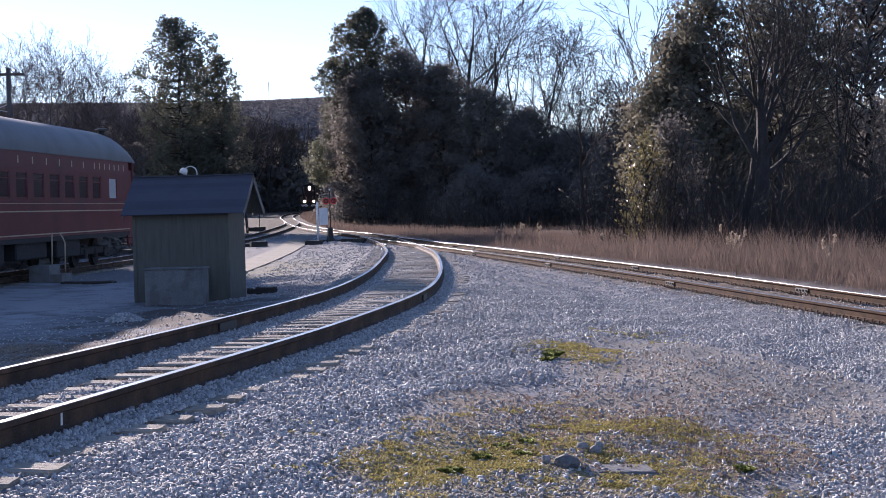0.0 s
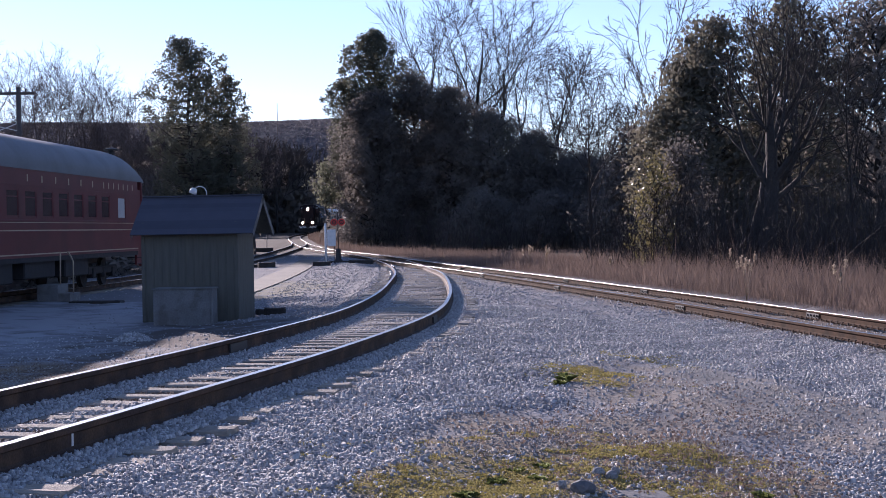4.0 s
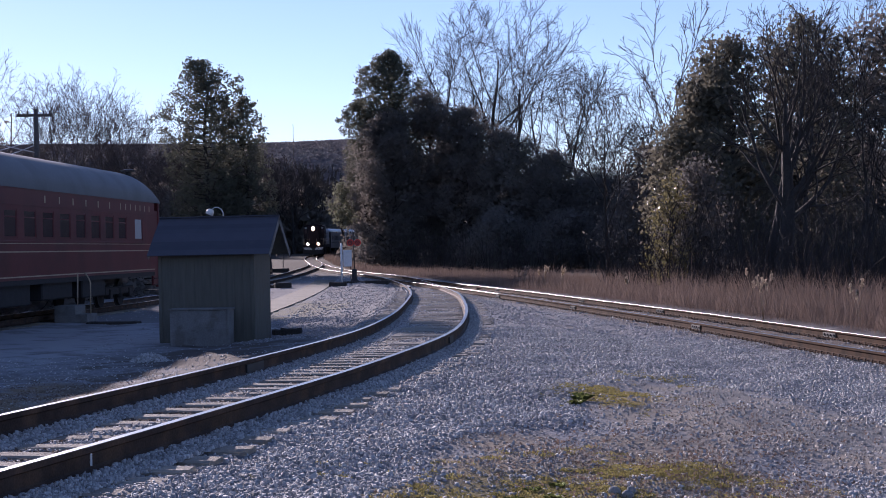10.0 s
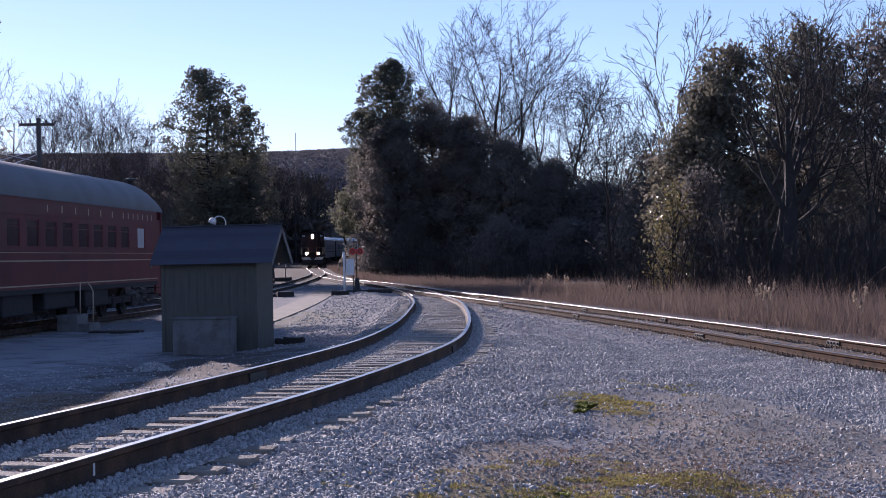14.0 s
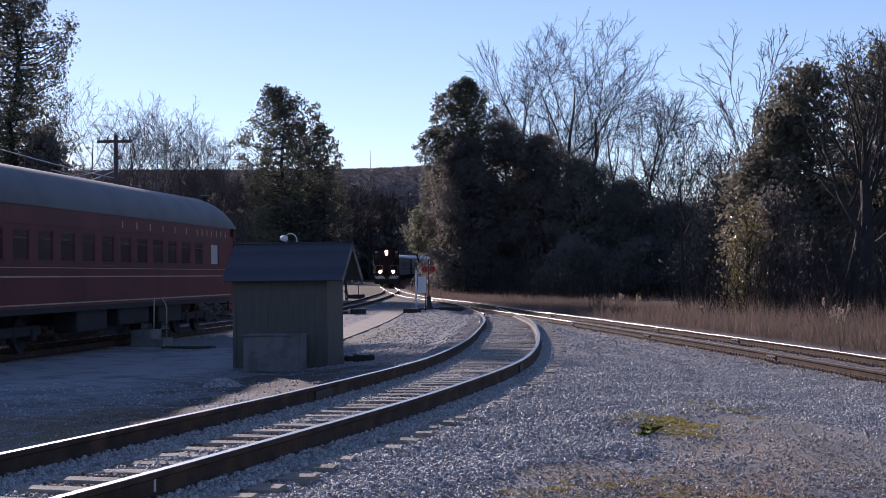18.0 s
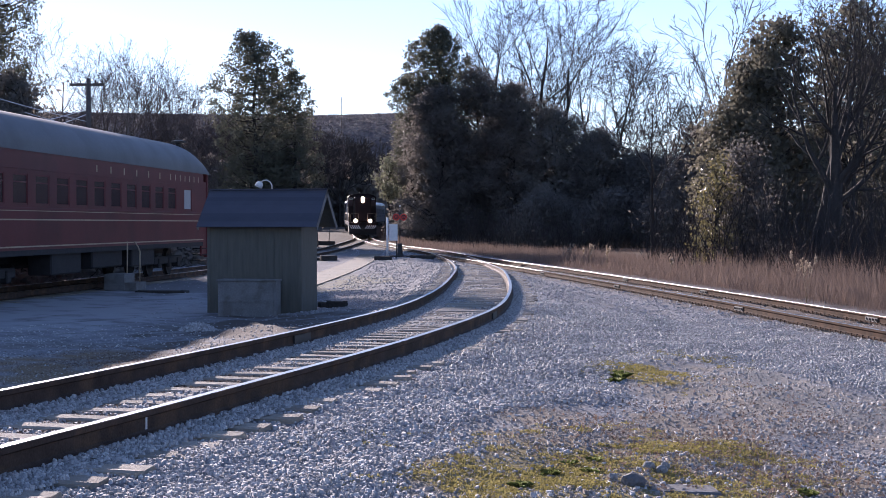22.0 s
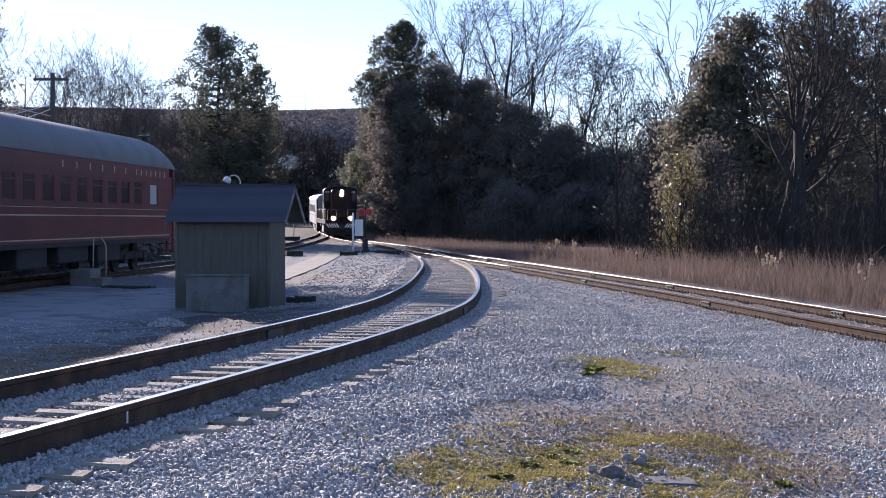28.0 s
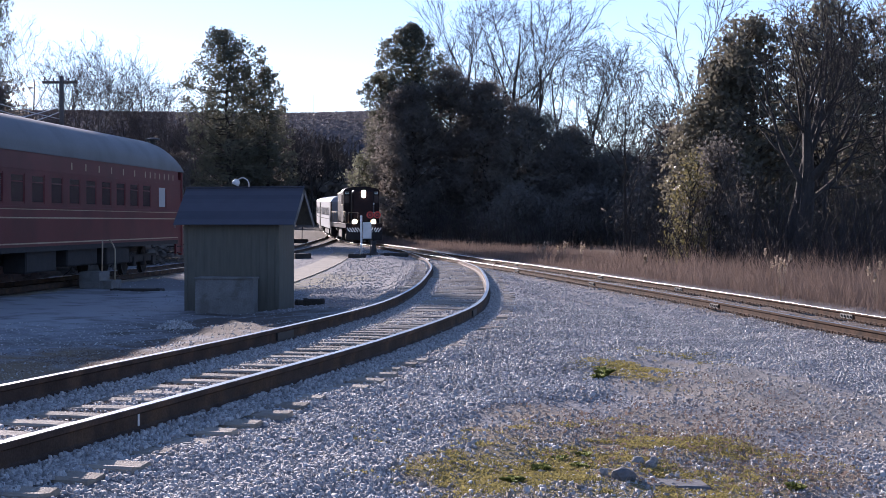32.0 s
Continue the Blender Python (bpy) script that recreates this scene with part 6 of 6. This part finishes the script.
def build_coach():
    """Smooth-sided silver coach, y back from its end at 0 to -25 m."""
    c = thing("silver_coach", place(main_x, main_z, 230), "silver passenger coach with dark windows behind the locomotive", "railway car", "coaches of the train")
    w, Lc = 1.5, 24.6
    wins, y = [], -3.0
    while y > -22:
        wins.append((y - 1.3, y, 2.2, 2.95))
        y -= 1.75
    for x in (w - 0.04, -w + 0.04):
        side_panel(c, x, -Lc + 1.3, -1.3, 1.0, 3.5, wins, SILVER)
        s = 1 if x > 0 else -1
        for q in wins:
            wd = new("window")
            wd.parent = c
            wd.matrix_local = pose(x - s * 0.01, (q[0] + q[1]) / 2, (q[2] + q[3]) / 2)
            hy, hz = (q[1] - q[0]) / 2, (q[3] - q[2]) / 2
            boxed("pane", (-0.008, 0.008, -hy, hy, -hz, hz), PANE, wd)
            boxed("mullion", (-0.02, 0.02, -0.03, 0.03, -hz, hz), SILVER, wd)
        for y0, y1 in ((-1.3, -0.02), (-Lc + 0.02, -Lc + 1.3)):
            boxed("vestibule_door", (x - 0.05 - s * 0.06, x + 0.05 - s * 0.06, y0, y1, 0.55, 3.5), UNDER, c)
        boxed("grab_iron", (x + s * 0.05 - 0.012, x + s * 0.05 + 0.012, -1.42, -1.39, 1.1, 2.4), WHITE, c)
        boxed("stripe", (x + s * 0.042 - 0.004, x + s * 0.042 + 0.004, -Lc + 1.3, -1.3, 1.85, 1.92), UNDER, c, label="thin dark stripe")
    for y0, y1 in ((-0.14, -0.03), (-Lc + 0.03, -Lc + 0.14)):
        boxed("end_wall", (-w + 0.15, w - 0.15, y0, y1, 1.0, 3.5), SILVER, c)
        boxed("diaphragm", (-0.55, 0.55, y0 - 0.3, y1 + 0.3, 1.1, 3.4), UNDER, c, 0.03)
    part("roof", car_roof(Lc, w + 0.01, 3.48, 4.12, 0.5), SILVER_DULL, c, smooth=True)
    boxed("floor_pan", (-w + 0.08, w - 0.08, -Lc + 0.2, -0.2, 0.93, 1.0), UNDER, c)
    for y0, y1 in ((-10.5, -7.0), (-15.5, -12.0)):
        boxed("equipment_box", (-1.35, 1.35, y0, y1, 0.4, 0.92), UNDER, c, 0.05)
    for y in (-3.6, -21.0):
        build_truck(c, y)
    return c


coaches = [build_coach()]
for i in range(2):
    coaches.append(copy_thing(coaches[0], place(main_x, main_z, 200 - 20 * i)))

train_y = spline([(0, 258), (4, 245), (9, 227), (13, 208), (19, 176), (23, 158), (28, 137), (32, 124)])


# exhaust of the climbing engine: thin vapour in rigid puffs
def vapour():
    m = bpy.data.materials.new("thin_exhaust_vapour")
    m.use_nodes = True
    t = m.node_tree
    p = t.nodes["Principled BSDF"]
    p.inputs["Base Color"].default_value = (0.8, 0.82, 0.85, 1)
    p.inputs["Roughness"].default_value = 1.0
    p.inputs["Specular IOR Level"].default_value = 0.0
    p.inputs["Alpha"].default_value = 0.17
    return m


VAPOUR = vapour()


def build_puff(seed, sx, sz, n):
    rng = np.random.default_rng(seed)
    c = rng.normal(size=(n, 3)) * np.array([sx, sx * 0.7, sz])
    k = np.exp(-0.5 * ((c / np.array([sx, sx * 0.7, sz])) ** 2).sum(1)) > 0.03
    v, f = leaf_soup(rng, c[k], n * 2, 0.12, 0.24)
    e = thing("smoke_puff", pose(0, 250, 4), "thin pale puff of diesel exhaust over the locomotive", "smoke", "puffs of exhaust")
    soup("vapour_cloud", v, f, VAPOUR, e)
    return e


puffs = [build_puff(5, 0.62, 0.42, 420), build_puff(6, 0.5, 0.36, 260)]


def along(y, back):
    """The place on the main line that lies some metres of track behind y."""
    n = 12
    for _ in range(n):
        a = heading(main_x, y)
        y += back / n * math.cos(a)
    return y


def chord(y, length, gap):
    """Pose of a vehicle whose front is gap metres behind y and that runs on two trucks."""
    f, r = along(y, gap + 3.0), along(y, gap + length - 3.0)
    p, q = Vector((float(main_x(f)), f, float(main_z(f)))), Vector((float(main_x(r)), r, float(main_z(r))))
    d = (p - q).normalized()
    side = d.cross(Vector((0, 0, 1))).normalized()
    m = Matrix((side, d, side.cross(d))).transposed().to_4x4()
    m.translation = p + d * 3.0
    return m


def motions():
    ts = list(range(33))
    walk(loco, [(t, chord(float(train_y(t)), 17.0, 0.0)) for t in ts])
    for i, c in enumerate(coaches):
        walk(c, [(t, chord(float(train_y(t)), 24.6, 17.8 + 25.4 * i)) for t in ts])
    # wheels of the engine turn as it rolls
    quick = [i * 0.12 for i in range(267)]
    for t in loco_trucks:
        for w in [o for o in t.children if o.name.startswith("wheelset")]:
            rows, wy = [], w.location.y
            for u in quick:
                a = math.degrees((258 - float(train_y(u))) * 1.02 / 0.48)
                rows.append((u, pose(0, wy, 0.46) @ pose(0, 0, 0, -a, 0, 0)))
            walk(w, rows)
    # puffs ride inside the hood until they leave the stack, then hang, rise and drift off over the yard
    for i, p in enumerate(puffs):
        t0 = (23.0, 23.9)[i]
        rows = []
        for t in ts:
            m = chord(float(train_y(min(t, t0))), 17.0, 0.0)
            s = m @ Vector((0, -9.8, 3.0))
            u = max(0.0, t - t0)
            rows.append((t, pose(s.x - 1.0 * u, s.y - 0.4 * u, s.z + 3.6 * (1 - math.exp(-u / 0.5)) + 0.2 * u)))
        walk(p, rows)


motions()
